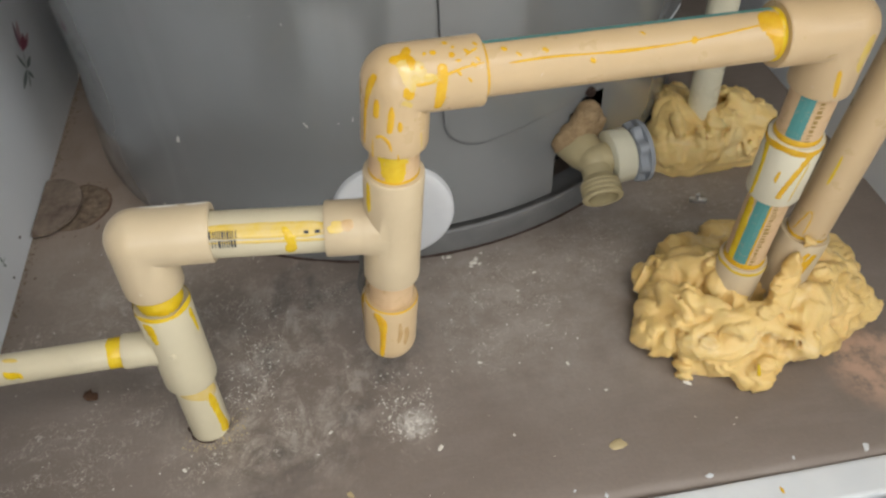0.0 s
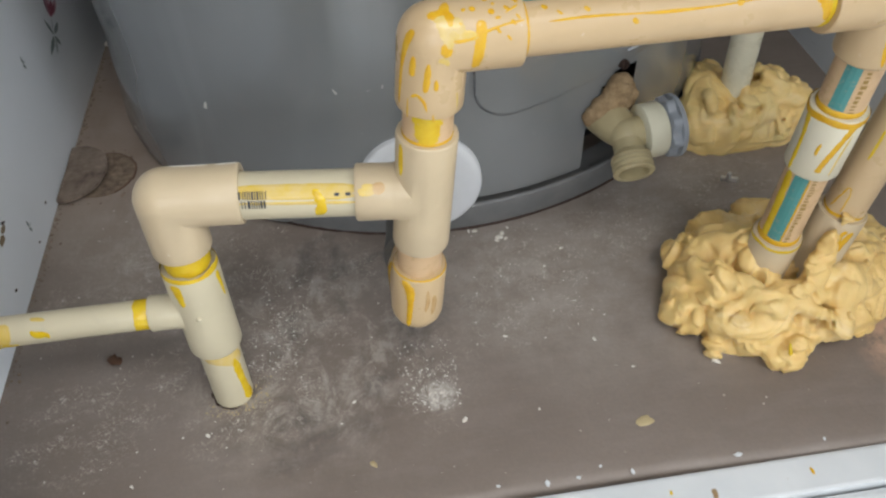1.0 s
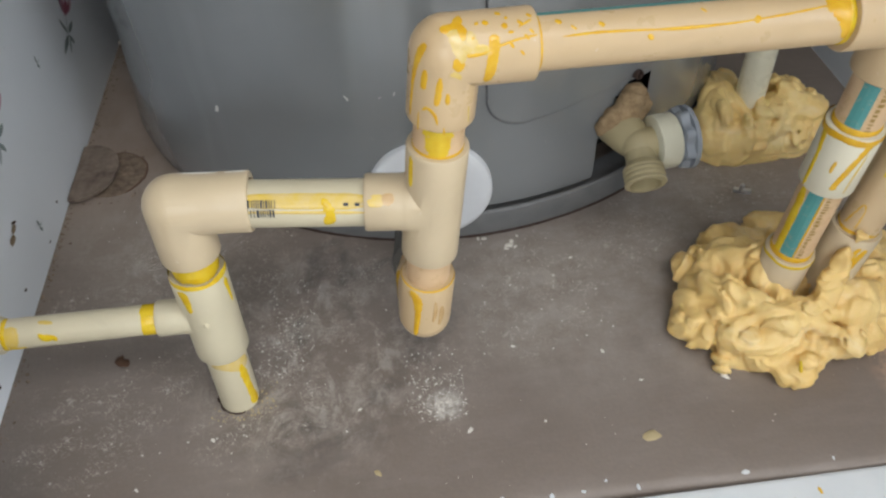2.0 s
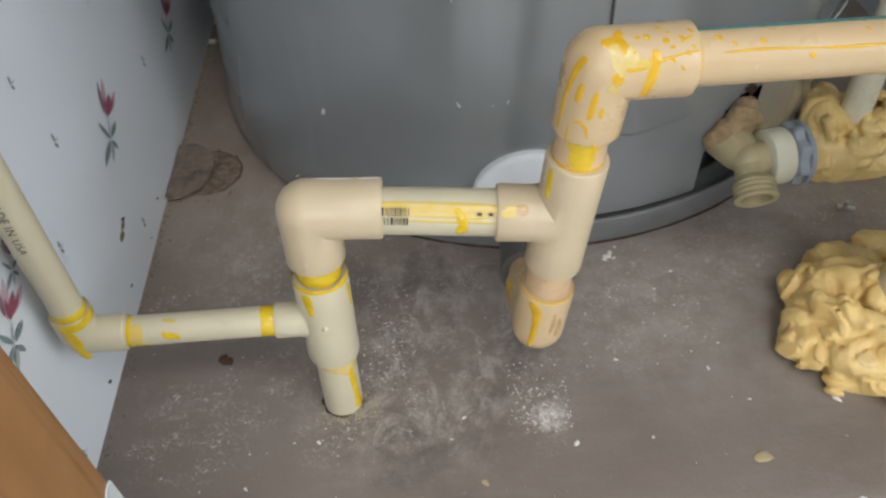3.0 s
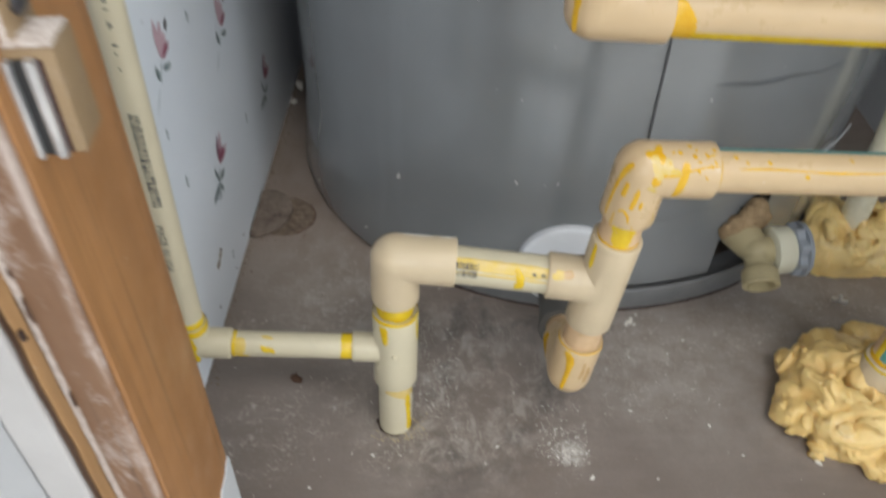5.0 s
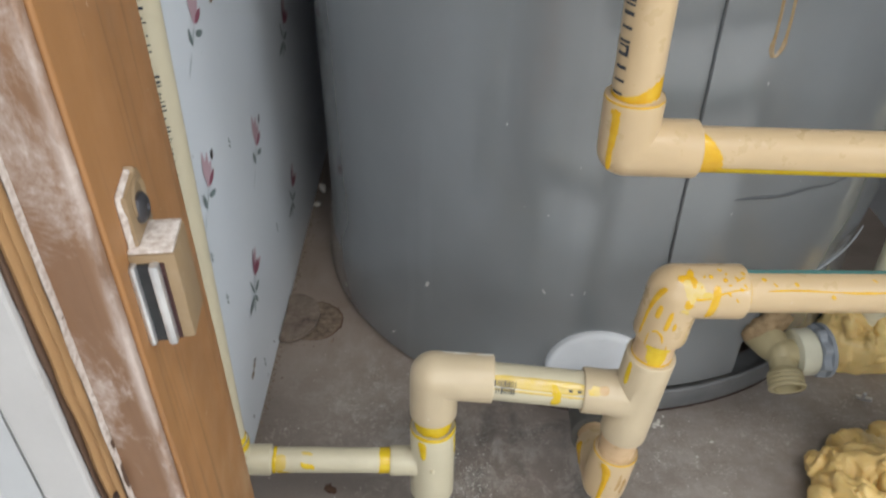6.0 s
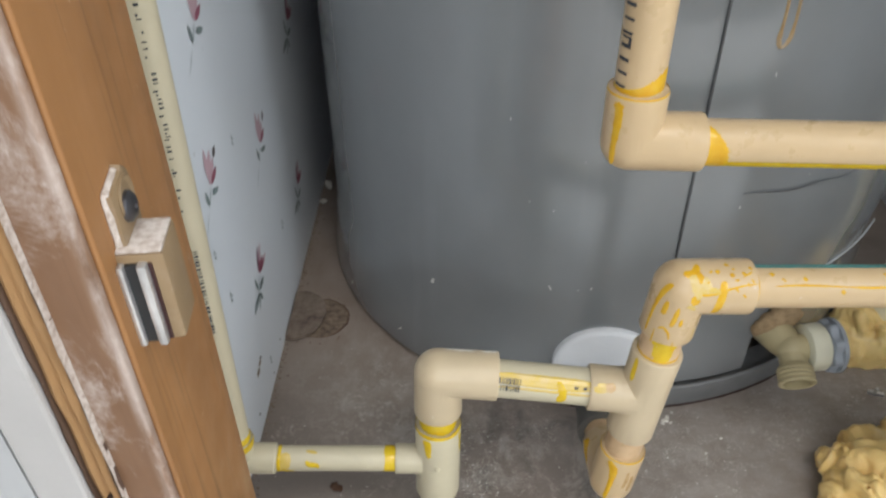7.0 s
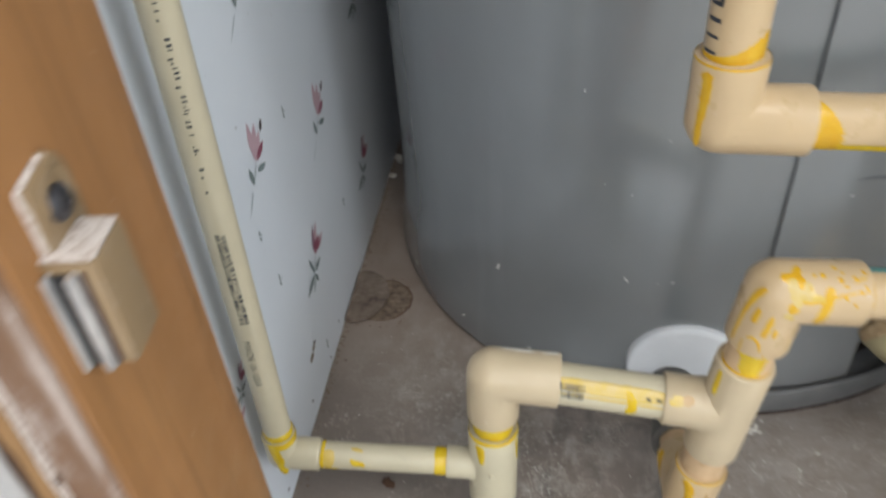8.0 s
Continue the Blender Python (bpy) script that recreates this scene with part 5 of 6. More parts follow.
    for a, s, w in ((-72, 0.042, 0.0011), (-58, 0.0585, 0.0010), (-24, 0.0775, 0.0011), (-40, 0.121, 0.0016), (-56, 0.0475, 0.0006), (-70, 0.10, 0.0006)):
        smear(B1, R1, RP, [(a - 5, s, w * 0.8), (a, s + 0.0012, w), (a + 5, s + 0.002, w * 0.7)], M_GLUE2, lp, 0.0006)
    s = n - 0.034
    collar(B1, R1, RP, s - 0.0004, 0.0014, M_GLUE, lp, 0.0009)
    smear(B1, R1, RP, [(-86, s - 0.010, 0.003), (-68, s - 0.007, 0.006), (-45, s - 0.005, 0.005), (-10, s - 0.003, 0.0025), (20, s - 0.002, 0.0015)], M_GLUE2, lp, 0.0004)
    re = elbow("elbow", R1, R(0.1835), R1 + (B1 - R1).normalized() * 0.0335, RF * 1.03, RP, M_TAN, t)
    smear(R0, R1, rt, [(-15, n * 0 + 0.205, 0.001), (-10, 0.198, 0.0013), (-4, 0.19, 0.001)], M_GLUE2, re)
    smear(R0, R1, rt, [(20, 0.222, 0.0022), (22, 0.212, 0.003), (26, 0.202, 0.002)], M_GLUETHIN, re, 0.0004)
    # third riser into the foam
    r3 = tube("riser_pipe", R0, R(0.20), RP, M_STUB, t, "stained tan pipe with a printed teal band")
    for s0, s1 in ((0.040, 0.124), (0.162, 0.190)):
        bm = bmesh.new()
        for k in range(8):
            patch_on(R0, R1, RP, -65, -27, s0 + (s1 - s0) * k / 8, s0 + (s1 - s0) * (k + 1) / 8, 0.00015, bm, 0, 3)
        part("teal_band", weld(bm), M_TEAL, r3, "printed teal band")
    bm = bmesh.new()
    s = 0.050
    while s < 0.185:
        w = rr.choice((0.0009, 0.0014, 0.002))
        patch_on(R0, R1, RP, -16, -16 + rr.uniform(8, 15), s, s + w, 0.00015, bm, 0, 2)
        s += w + 0.0010
    tagged(part("code_line", bm, M_INKGOLD, r3), "line of small gold print", kind="stuff")
    cp = part("coupling", smooth(lathe(bmesh.new(), R(0.1155), R1 - R0, [(0, RP), (0, RF * 0.97), (0.0008, RF), (0.0375, RF), (0.0385, RF * 0.97), (0.0385, RP * 0.98), (0.035, RP * 0.97)], 36)), M_WHITECPVC, t, "off-white coupling with runs of yellow cement")
    q = 0.1155 + 0.004
    collar(R0, R1, RP, q + 0.0400, 0.0020, M_GLUE2, cp, 0.0016)
    collar(R0, R1, RF, q + 0.0365, 0.0019, M_GLUE2, cp, 0.0006, 0.003)
    smear(R0, R1, RF, [(8, q + 0.036, 0.0024), (0, q + 0.030, 0.0018), (-12, q + 0.020, 0.0017), (-22, q + 0.010, 0.0016), (-24, q + 0.006, 0.0018)], M_GLUE2, cp)
    smear(R0, R1, RF, [(12, q + 0.030, 0.0006), (6, q + 0.016, 0.0007), (2, q + 0.004, 0.0005)], M_GLUETHIN, cp)
    smear(R0, R1, RF, [(-92, q + 0.036, 0.0026), (-84, q + 0.024, 0.0014), (-82, q + 0.012, 0.0012), (-82, q + 0.001, 0.0012)], M_GLUE, cp)
    smear(R0, R1, RF, [(-40, q + 0.024, 0.0006), (-42, q + 0.019, 0.0009), (-41, q + 0.016, 0.0005)], M_GLUE2, cp)
    smear(R0, R1, RP, [(-84, q - 0.002, 0.0028), (-80, q - 0.022, 0.0026), (-78, q - 0.045, 0.0024), (-76, q - 0.062, 0.0022)], M_GLUE, r3)
    smear(R0, R1, RP, [(-24, q - 0.002, 0.0005), (-25, q - 0.03, 0.0007), (-26, q - 0.06, 0.0006)], M_GLUE2, r3)
    low = part("coupling", smooth(lathe(bmesh.new(), R(0.019), R1 - R0, [(0, RP), (0, RF * 0.97), (0.0420, RF * 0.98), (0.0430, RF * 0.95), (0.0430, RP * 0.98), (0.040, RP * 0.97)], 36)), M_CREAM, t, "cream coupling sunk in foam")
    collar(R0, R1, RP, 0.0675, 0.0026, M_GLUE2, low, 0.0016, 0.002)
    collar(R0, R1, RF * 0.98, 0.0640, 0.0012, M_GLUE, low, 0.0006, 0.002)
    return t


cold_run()


def hot_run():
    t = thing("water_pipe_run", "tan plastic water pipe with an elbow and a long horizontal run", "pipe", "water pipes")
    C0 = Vector((-0.0066, 0.2900, 0.2945))
    C2 = Vector((0.281, 0.2885, 0.2870))
    Ct = Vector((-0.0016, 0.2930, TOP))
    vp = tube("riser_pipe", C0, Ct, RP, M_TAN, t, "tan pipe with slanting black lettering")
    hp = tube("long_pipe", C0, C2, RP, M_TAN, t, "long tan pipe with a yellow stripe")
    el = elbow("elbow", C0, C0.lerp(Ct, 0.0270 / (TOP - C0.z)), C0 + (C2 - C0).normalized() * 0.0330, RF * 1.0, RP, M_TAN, t)
    collar(C0, Ct, RF * 0.985, 0.0262, 0.0010, M_GLUE2, el, 0.0004)
    smear(C0, Ct, RP, [(-110, 0.0285, 0.0012), (-60, 0.0285, 0.0012), (-20, 0.0290, 0.0018), (10, 0.0305, 0.0030), (35, 0.0322, 0.0045), (62, 0.0335, 0.0055), (80, 0.034, 0.004)], M_GLUE2, vp, 0.0004)
    smear(C0, Ct, RF, [(-48, 0.0245, 0.0034), (-44, 0.0190, 0.0026), (-45, 0.010, 0.0019), (-47, 0.0, 0.0017), (-46, -0.007, 0.0013)], M_GLUE2, el, 0.0005)
    smear(C0, C2, RP, [(-70, 0.0335, 0.0012), (-30, 0.0365, 0.0035), (0, 0.0380, 0.0055), (40, 0.0385, 0.006), (70, 0.038, 0.005)], M_GLUE2, hp, 0.0004)
    n = (C2 - C0).length
    bm = bmesh.new()
    for k in range(16):
        patch_on(C0, C2, RP, 24, 64, 0.042 + (n - 0.075) * k / 16, 0.042 + (n - 0.075) * (k + 1) / 16, 0.00012, bm)
    part("yellow_stripe", weld(bm), M_GLUE, hp, "printed yellow stripe")
    bm = bmesh.new()
    rr = random.Random(11)
    s = 0.05
    while s < n - 0.04:
        w = rr.choice((0.001, 0.0018, 0.003))
        if rr.random() > 0.35:
            patch_on(C0, C2, RP, 50, 55, s, s + w, 0.0003, bm, 0, 2)
        s += w + rr.choice((0.0012, 0.004, 0.008))
    tagged(part("code_line", bm, M_INK, hp), "faint line of black print", kind="stuff")
    # lettering of a trade name as plain slanting bars
    bm = bmesh.new()
    s = 0.0300
    while s < 0.095:
        w = rr.choice((0.0013, 0.0017))
        patch_on(C0, Ct, RP, -78, -46, s, s + w, 0.0003, bm, 0, 2)
        if rr.random() > 0.45:
            side = rr.choice((-78, -54))
            patch_on(C0, Ct, RP, side, side + 8, s + w, s + 0.0042, 0.0003, bm, 0, 2)
        if rr.random() > 0.55:
            patch_on(C0, Ct, RP, -78, -46, s + 0.0042, s + 0.0052, 0.0003, bm, 0, 2)
        s += 0.0060
    tagged(part("dark_lettering", bm, M_INK, vp), "dark slanting print", kind="stuff")
    # the second drop into the foam
    D0 = Vector((0.2445, 0.2850, -0.004))

    def D(z):
        return D0.lerp(C2, (z - D0.z) / (C2.z - D0.z))
    elbow("elbow", C2, D(0.262), C2 + (C0 - C2).normalized() * 0.033, RF, RP, M_TAN, t)
    dp = tube("drop_pipe", D(0.03), D(0.285), RP * 1.02, M_TAN, t, "tan drop pipe with cement stains")
    cp = part("coupling", smooth(lathe(bmesh.new(), D(0.026), C2 - D0, [(0, RP), (0, RF * 0.97), (0.0485, RF * 0.99), (0.0495, RF * 0.96), (0.0495, RP), (0.046, RP)], 36)), M_CREAM, t, "cream coupling half sunk in foam")
    collar(D0, C2, RP, 0.0820, 0.0016, M_GLUE2, cp, 0.001, 0.002)
    smear(D0, C2, RP, [(-84, 0.083, 0.0014), (-72, 0.092, 0.0012), (-60, 0.100, 0.0011), (-50, 0.098, 0.0010), (-48, 0.090, 0.0011), (-50, 0.083, 0.0013)], M_GLUE2, dp)
    smear(D0, C2, RF, [(4, 0.074, 0.0022), (-4, 0.066, 0.0020), (-10, 0.056, 0.0017), (-12, 0.046, 0.0018)], M_GLUE2, cp)
    smear(D0, C2, RF, [(-12, 0.075, 0.0016), (-18, 0.070, 0.0012), (-10, 0.064, 0.0010)], M_GLUE2, cp)
    smear(D0, C2, RP, [(-58, 0.118, 0.0018), (-56, 0.13, 0.0028), (-58, 0.14, 0.0012)], M_GLUE, dp)
    smear(D0, C2, RP, [(12, 0.106, 0.0014), (14, 0.116, 0.0022), (16, 0.122, 0.0014)], M_STAIN, dp, 0.0003, "tan_stain")
    smear(D0, C2, RP, [(62, 0.12, 0.0016), (60, 0.16, 0.0022), (58, 0.2, 0.0018)], M_GLUETHIN, dp, 0.0004)
    return t


hot_run()

wp = thing("drain_pipe", "dull white plastic pipe rising out of a foam heap", "pipe")
tube("pipe", (0.2720, 0.455, 0.0), (0.2480, 0.455, 0.75), 0.0106, M_WHITEPVC, wp)


# ---- foam heaps ----
def ropes(rr, caps, n, centre, spread, top, low, r0, r1, steps=5, turn=0.9, dip=0.0):
    """Strands of foam that wander outward and down from a heap's middle."""
    for _ in range(n):
        a = rr.uniform(0, 6.28)
        q = rr.uniform(0.15, 0.85)
        head = a + rr.uniform(-1.6, 1.6)
        r = rr.uniform(r0, r1)
        x, y = centre[0] + spread[0] * q * math.cos(a), centre[1] + spread[1] * q * math.sin(a)
        prev = None
        for _ in range(steps):
            u = math.hypot((x - centre[0]) / spread[0], (y - centre[1]) / spread[1])
            if u > 0.93:
                break
            z = low + (top - low) * (1 - min(1, u) ** 2.2 - dip * math.exp(-(u / 0.32) ** 2)) + rr.uniform(-0.0015, 0.0015) - r * 0.30
            here = (x, y, z)
            if prev:
                caps.append((*prev, *here, r * rr.uniform(0.85, 1.1)))
            prev = here
            head += rr.uniform(-turn, turn)
            step = rr.uniform(0.006, 0.011)
            x, y = x + step * math.cos(head), y + step * math.sin(head)


def strand(caps, r, *pts):
    """A rope of foam laid through the given points."""
    for a, b in zip(pts, pts[1:]):
        caps.append((*a, *b, r))


def foam_front():
    rr = random.Random(21)
    # the bulk, then the lobes round its edge
    caps = [(0.190, 0.285, 0.006, 0.272, 0.288, 0.006, 0.030), (0.198, 0.266, 0.004, 0.270, 0.270, 0.004, 0.026), (0.205, 0.312, 0.006, 0.262, 0.318, 0.006, 0.024)]
    for a, b, r in (((0.180, 0.312, 0.014), (0.187, 0.310, 0.017), 0.0150), ((0.205, 0.330, 0.014), (0.217, 0.327, 0.017), 0.0145), ((0.234, 0.339, 0.014), (0.246, 0.337, 0.015), 0.0140),
                    ((0.166, 0.275, 0.009), (0.172, 0.270, 0.012), 0.0130), ((0.170, 0.287, 0.012), (0.176, 0.291, 0.016), 0.0120), ((0.172, 0.263, 0.014), (0.168, 0.267, 0.011), 0.0100),
                    ((0.178, 0.250, 0.006), (0.185, 0.257, 0.012), 0.0085), ((0.196, 0.248, 0.008), (0.208, 0.250, 0.012), 0.0090), ((0.215, 0.239, 0.006), (0.221, 0.243, 0.010), 0.0125),
                    ((0.231, 0.243, 0.006), (0.237, 0.247, 0.009), 0.0090), ((0.248, 0.246, 0.010), (0.262, 0.249, 0.012), 0.0105), ((0.262, 0.249, 0.012), (0.271, 0.255, 0.013), 0.0105),
                    ((0.284, 0.262, 0.010), (0.298, 0.270, 0.012), 0.0125), ((0.286, 0.287, 0.020), (0.292, 0.296, 0.020), 0.0140), ((0.296, 0.303, 0.014), (0.300, 0.311, 0.013), 0.0140), ((0.280, 0.315, 0.012), (0.262, 0.330, 0.012), 0.0160)):
        caps.append((*a, *b, r))
    # thick folds laid over the bulk
    strand(caps, 0.0105, (0.184, 0.303, 0.028), (0.197, 0.296, 0.034), (0.210, 0.287, 0.038))
    strand(caps, 0.0100, (0.196, 0.311, 0.028), (0.206, 0.303, 0.034), (0.214, 0.300, 0.036))
    strand(caps, 0.0080, (0.175, 0.284, 0.032), (0.184, 0.276, 0.037), (0.197, 0.264, 0.035), (0.208, 0.252, 0.032), (0.222, 0.257, 0.035), (0.237, 0.263, 0.037))
    strand(caps, 0.0090, (0.181, 0.268, 0.025), (0.190, 0.262, 0.025))
    strand(caps, 0.0085, (0.178, 0.257, 0.018), (0.188, 0.250, 0.019), (0.200, 0.247, 0.018), (0.212, 0.248, 0.022))
    strand(caps, 0.0080, (0.226, 0.254, 0.029), (0.250, 0.256, 0.033), (0.283, 0.262, 0.024))
    strand(caps, 0.0075, (0.232, 0.263, 0.035), (0.258, 0.265, 0.037), (0.290, 0.273, 0.027))
    strand(caps, 0.0080, (0.241, 0.273, 0.035), (0.268, 0.276, 0.036), (0.295, 0.287, 0.026))
    strand(caps, 0.0070, (0.246, 0.312, 0.034), (0.262, 0.306, 0.035), (0.278, 0.296, 0.032))
    # the drip that climbs between the two pipes
    strand(caps, 0.0074, (0.233, 0.262, 0.036), (0.236, 0.265, 0.050))
    strand(caps, 0.0056, (0.236, 0.266, 0.052), (0.239, 0.268, 0.066))
    strand(caps, 0.0038, (0.239, 0.268, 0.066), (0.2415, 0.269, 0.080))
    strand(caps, 0.0036, (0.227, 0.262, 0.036), (0.230, 0.264, 0.056))
    strand(caps, 0.0105, (0.204, 0.281, 0.038), (0.206, 0.290, 0.044))
    strand(caps, 0.0080, (0.206, 0.272, 0.036), (0.216, 0.264, 0.034))
    ropes(rr, caps, 16, (0.232, 0.286), (0.066, 0.056), 0.046, 0.012, 0.0028, 0.0050, 8, 0.35, 0.35)
    shift = (0.0055, 0.005, 0.0)
    caps = [tuple(v + d for v, d in zip(c[:6], shift * 2)) + (c[6] * 0.97,) for c in caps]
    cuts = [(0.164, 0.2605, 0.034, 0.183, 0.2530, 0.036, 0.0021), (0.205, 0.277, 0.046, 0.216, 0.272, 0.046, 0.0060), (0.246, 0.2515, 0.041, 0.256, 0.2510, 0.041, 0.0019),
            (0.1725, 0.2775, 0.041, 0.1735, 0.2765, 0.041, 0.0028), (0.205, 0.2440, 0.031, 0.211, 0.2430, 0.031, 0.0017), (0.243, 0.246, 0.026, 0.243, 0.244, 0.020, 0.0014)]
    t = thing("foam_heap", "lumpy yellow expanding foam sealing two pipes at the floor", "foam", "foam heaps")
    ob = lumpy("foam", caps, (0.148, 0.216, -0.0030), (0.336, 0.374, 0.082), 0.0012, 0.0030, M_FOAM, t, 0.00085, 8, waves=((0.026, 3.6), (0.012, 3.0), (0.0055, 1.5)), cuts=[tuple(v + d for v, d in zip(c[:6], shift * 2)) + (c[6] * 1.15,) for c in cuts])
    part("cement_drop", smooth(lathe(bmesh.new(), (0.2165, 0.2350, 0.0200), (0.1, -0.4, -0.9), [(-0.004, 0), (-0.003, 0.0007), (0.001, 0.0010), (0.003, 0.0013), (0.0042, 0.0008), (0.0046, 0)], 14)), M_GLUE, ob, "yellow drop of cement")
    return t


foam_front()


def foam_back():
    rr = random.Random(4)
    caps = []
    for a, b, r in (((0.258, 0.452, 0.008), (0.302, 0.456, 0.006), 0.030), ((0.247, 0.447, 0.020), (0.252, 0.455, 0.030), 0.0165), ((0.252, 0.463, 0.034), (0.255, 0.470, 0.028), 0.0135),
                    ((0.262, 0.490, 0.018), (0.268, 0.494, 0.016), 0.018), ((0.249, 0.437, 0.011), (0.258, 0.436, 0.016), 0.0115), ((0.262, 0.438, 0.015), (0.276, 0.438, 0.020), 0.0125),
                    ((0.285, 0.448, 0.026), (0.312, 0.446, 0.028), 0.0165), ((0.315, 0.446, 0.019), (0.322, 0.447, 0.017), 0.0140), ((0.284, 0.443, 0.008), (0.318, 0.447, 0.006), 0.0110), ((0.290, 0.476, 0.020), (0.306, 0.471, 0.020), 0.020)):
        caps.append((*a, *b, r))
    strand(caps, 0.0045, (0.246, 0.434, 0.020), (0.249, 0.436, 0.034), (0.246, 0.442, 0.044))
    strand(caps, 0.0042, (0.256, 0.429, 0.014), (0.264, 0.428, 0.026), (0.260, 0.432, 0.038))
    strand(caps, 0.0050, (0.268, 0.429, 0.010), (0.290, 0.432, 0.016), (0.314, 0.436, 0.014))
    strand(caps, 0.0045, (0.276, 0.430, 0.022), (0.292, 0.432, 0.030), (0.310, 0.434, 0.026))
    ropes(rr, caps, 30, (0.286, 0.455), (0.050, 0.038), 0.048, 0.010, 0.0022, 0.0046, 7, 0.5)
    cuts = [(0.2605, 0.4240, 0.033, 0.2612, 0.4250, 0.029, 0.0026), (0.2430, 0.4320, 0.043, 0.2436, 0.4325, 0.041, 0.0026), (0.2545, 0.427, 0.025, 0.2555, 0.4275, 0.023, 0.0016), (0.300, 0.428, 0.030, 0.303, 0.428, 0.027, 0.0016)]
    t = thing("foam_heap", "yellow lumpy foam heap between tank and wall, colour lifted for light", "foam", "foam heaps")
    lumpy("foam", caps, (0.224, 0.402, -0.0035), (0.348, 0.524, 0.074), 0.0013, 0.0026, M_FOAM_LIFTED, t, 0.00062, 15, waves=((0.020, 3.6), (0.010, 2.8), (0.0048, 1.0)), cuts=cuts)
    return t


foam_back()


# ---- magnetic catch on the jamb ----
def magnetic_catch():
    t = thing("magnetic_catch", "dusty brown magnetic door catch screwed to the jamb", "catch")
    b0, f0 = Vector((-0.1763, 0.1713, 0)), Vector((-0.1686, 0.1040, 0))
    ydir = (b0 - f0).normalized()
    xdir = Vector((ydir.y, -ydir.x, 0))
    m = Matrix.Translation(Vector((-0.1700, 0.1112, 0.3520))) @ Matrix(((xdir.x, ydir.x, 0, 0), (xdir.y, ydir.y, 0, 0), (0, 0, 1, 0), (0, 0, 0, 1))) @ Matrix.Diagonal((0.78, 0.78, 0.78, 1))
    # local: x out of the jamb, y into the closet, z up
    case = part("case", smooth(box(bmesh.new(), (0, 0.001, -0.0200), (0.0150, 0.0200, 0.0150), 0.0012, m), 40), M_CASE, t, "brown plastic case")
    bm = bmesh.new()
    pts = [(0.0005, 0.010), (0.0205, 0.010), (0.0208, 0.026), (0.0198, 0.0310), (0.0178, 0.0342), (0.0158, 0.0352), (0.0148, 0.0366), (0.0136, 0.0348), (0.0005, 0.0335)]
    lowv = [bm.verts.new(m @ Vector((0.0, y + 0.0040, z))) for y, z in pts]
    topv = [bm.verts.new(m @ Vector((0.0040, y + 0.0040, z))) for y, z in pts]
    bm.faces.new(topv)
    for k in range(len(pts)):
        q = (k + 1) % len(pts)
        bm.faces.new((lowv[k], lowv[q], topv[q], topv[k]))
    bmesh.ops.recalc_face_normals(bm, faces=bm.faces)
    bmesh.ops.bevel(bm, geom=[e for e in bm.edges], offset=0.0006, segments=2, profile=0.5, affect='EDGES')
    ear = part("mounting_ear", smooth(bm, 30), M_CASE, t, "brown ear with a screw")
    bm = lathe(bmesh.new(), m @ Vector((0.0036, 0.0156, 0.0268)), xdir, [(0, 0.0052), (0.0005, 0.0056), (0.0009, 0.0052), (0.0007, 0.0044), (0.0004, 0.0040), (0.0004, 0)], 28)
    part("screw_recess", smooth(bm), M_CASE, ear)
    bm = bmesh.new()
    rows = []
    for k in range(14):
        u = k / 13
        y, z = (0.0004, 0.0155 + 0.0182 * u / 0.5) if u < 0.5 else (0.0004 + 0.0142 * (u - 0.5) / 0.5, 0.0337 + 0.0014 * (u - 0.5) / 0.5)
        w = 0.0019 + 0.0012 * noise.noise(Vector((k * 0.9, 2, 1)))
        rows.append([bm.verts.new(m @ Vector((x, y + 0.0040 - o, z + o))) for x, o in ((0.0004, 0.0), (0.0012, 0.0007), (w, 0.0006), (w + 0.0009, 0.0))])
    for A, B in zip(rows, rows[1:]):
        for k in range(3):
            bm.faces.new((A[k], A[k + 1], B[k + 1], B[k]))
    bmesh.ops.recalc_face_normals(bm, faces=bm.faces)
    part("dust_rim", smooth(bm), M_POWDER, ear, "plaster dust on the ear's edge")
    bm = lathe(bmesh.new(), m @ Vector((0.0040, 0.0142, 0.0242)), xdir, [(0, 0.0040), (0.0009, 0.0039), (0.0019, 0.0027), (0.0021, 0.0011), (0.001, 0.0008), (0.001, 0)], 24)
    part("screw", smooth(bm), M_SCREW, t, "dark steel screw")
    part("dust_cap", smooth(box(bmesh.new(), (0.0006, 0.0016, 0.0150), (0.0144, 0.0194, 0.0160), 0.0006, m), 40), M_POWDER, t, "crust of plaster dust")
    for x0, x1 in ((0.0006, 0.0030), (0.0066, 0.0098)):
        part("keeper_plate", smooth(box(bmesh.new(), (x0, -0.0022, -0.0200), (x1, 0.0030, 0.0125), 0.0010, m), 40), M_TIN, t, "shiny zinc keeper plate")
    part("magnet", box(bmesh.new(), (0.0031, -0.0004, -0.0190), (0.0067, 0.003, 0.0120), 0.0, m), M_MAGNET, t, "black magnet")
    # Box drawn for the recess; its shade is put into the dark red
    part("magnet", box(bmesh.new(), (0.0099, 0.0004, -0.0190), (0.0110, 0.003, 0.0120), 0.0, m), M_RED, t, "red-brown recess beside the magnet, shade painted nearly black")
    return t


magnetic_catch()


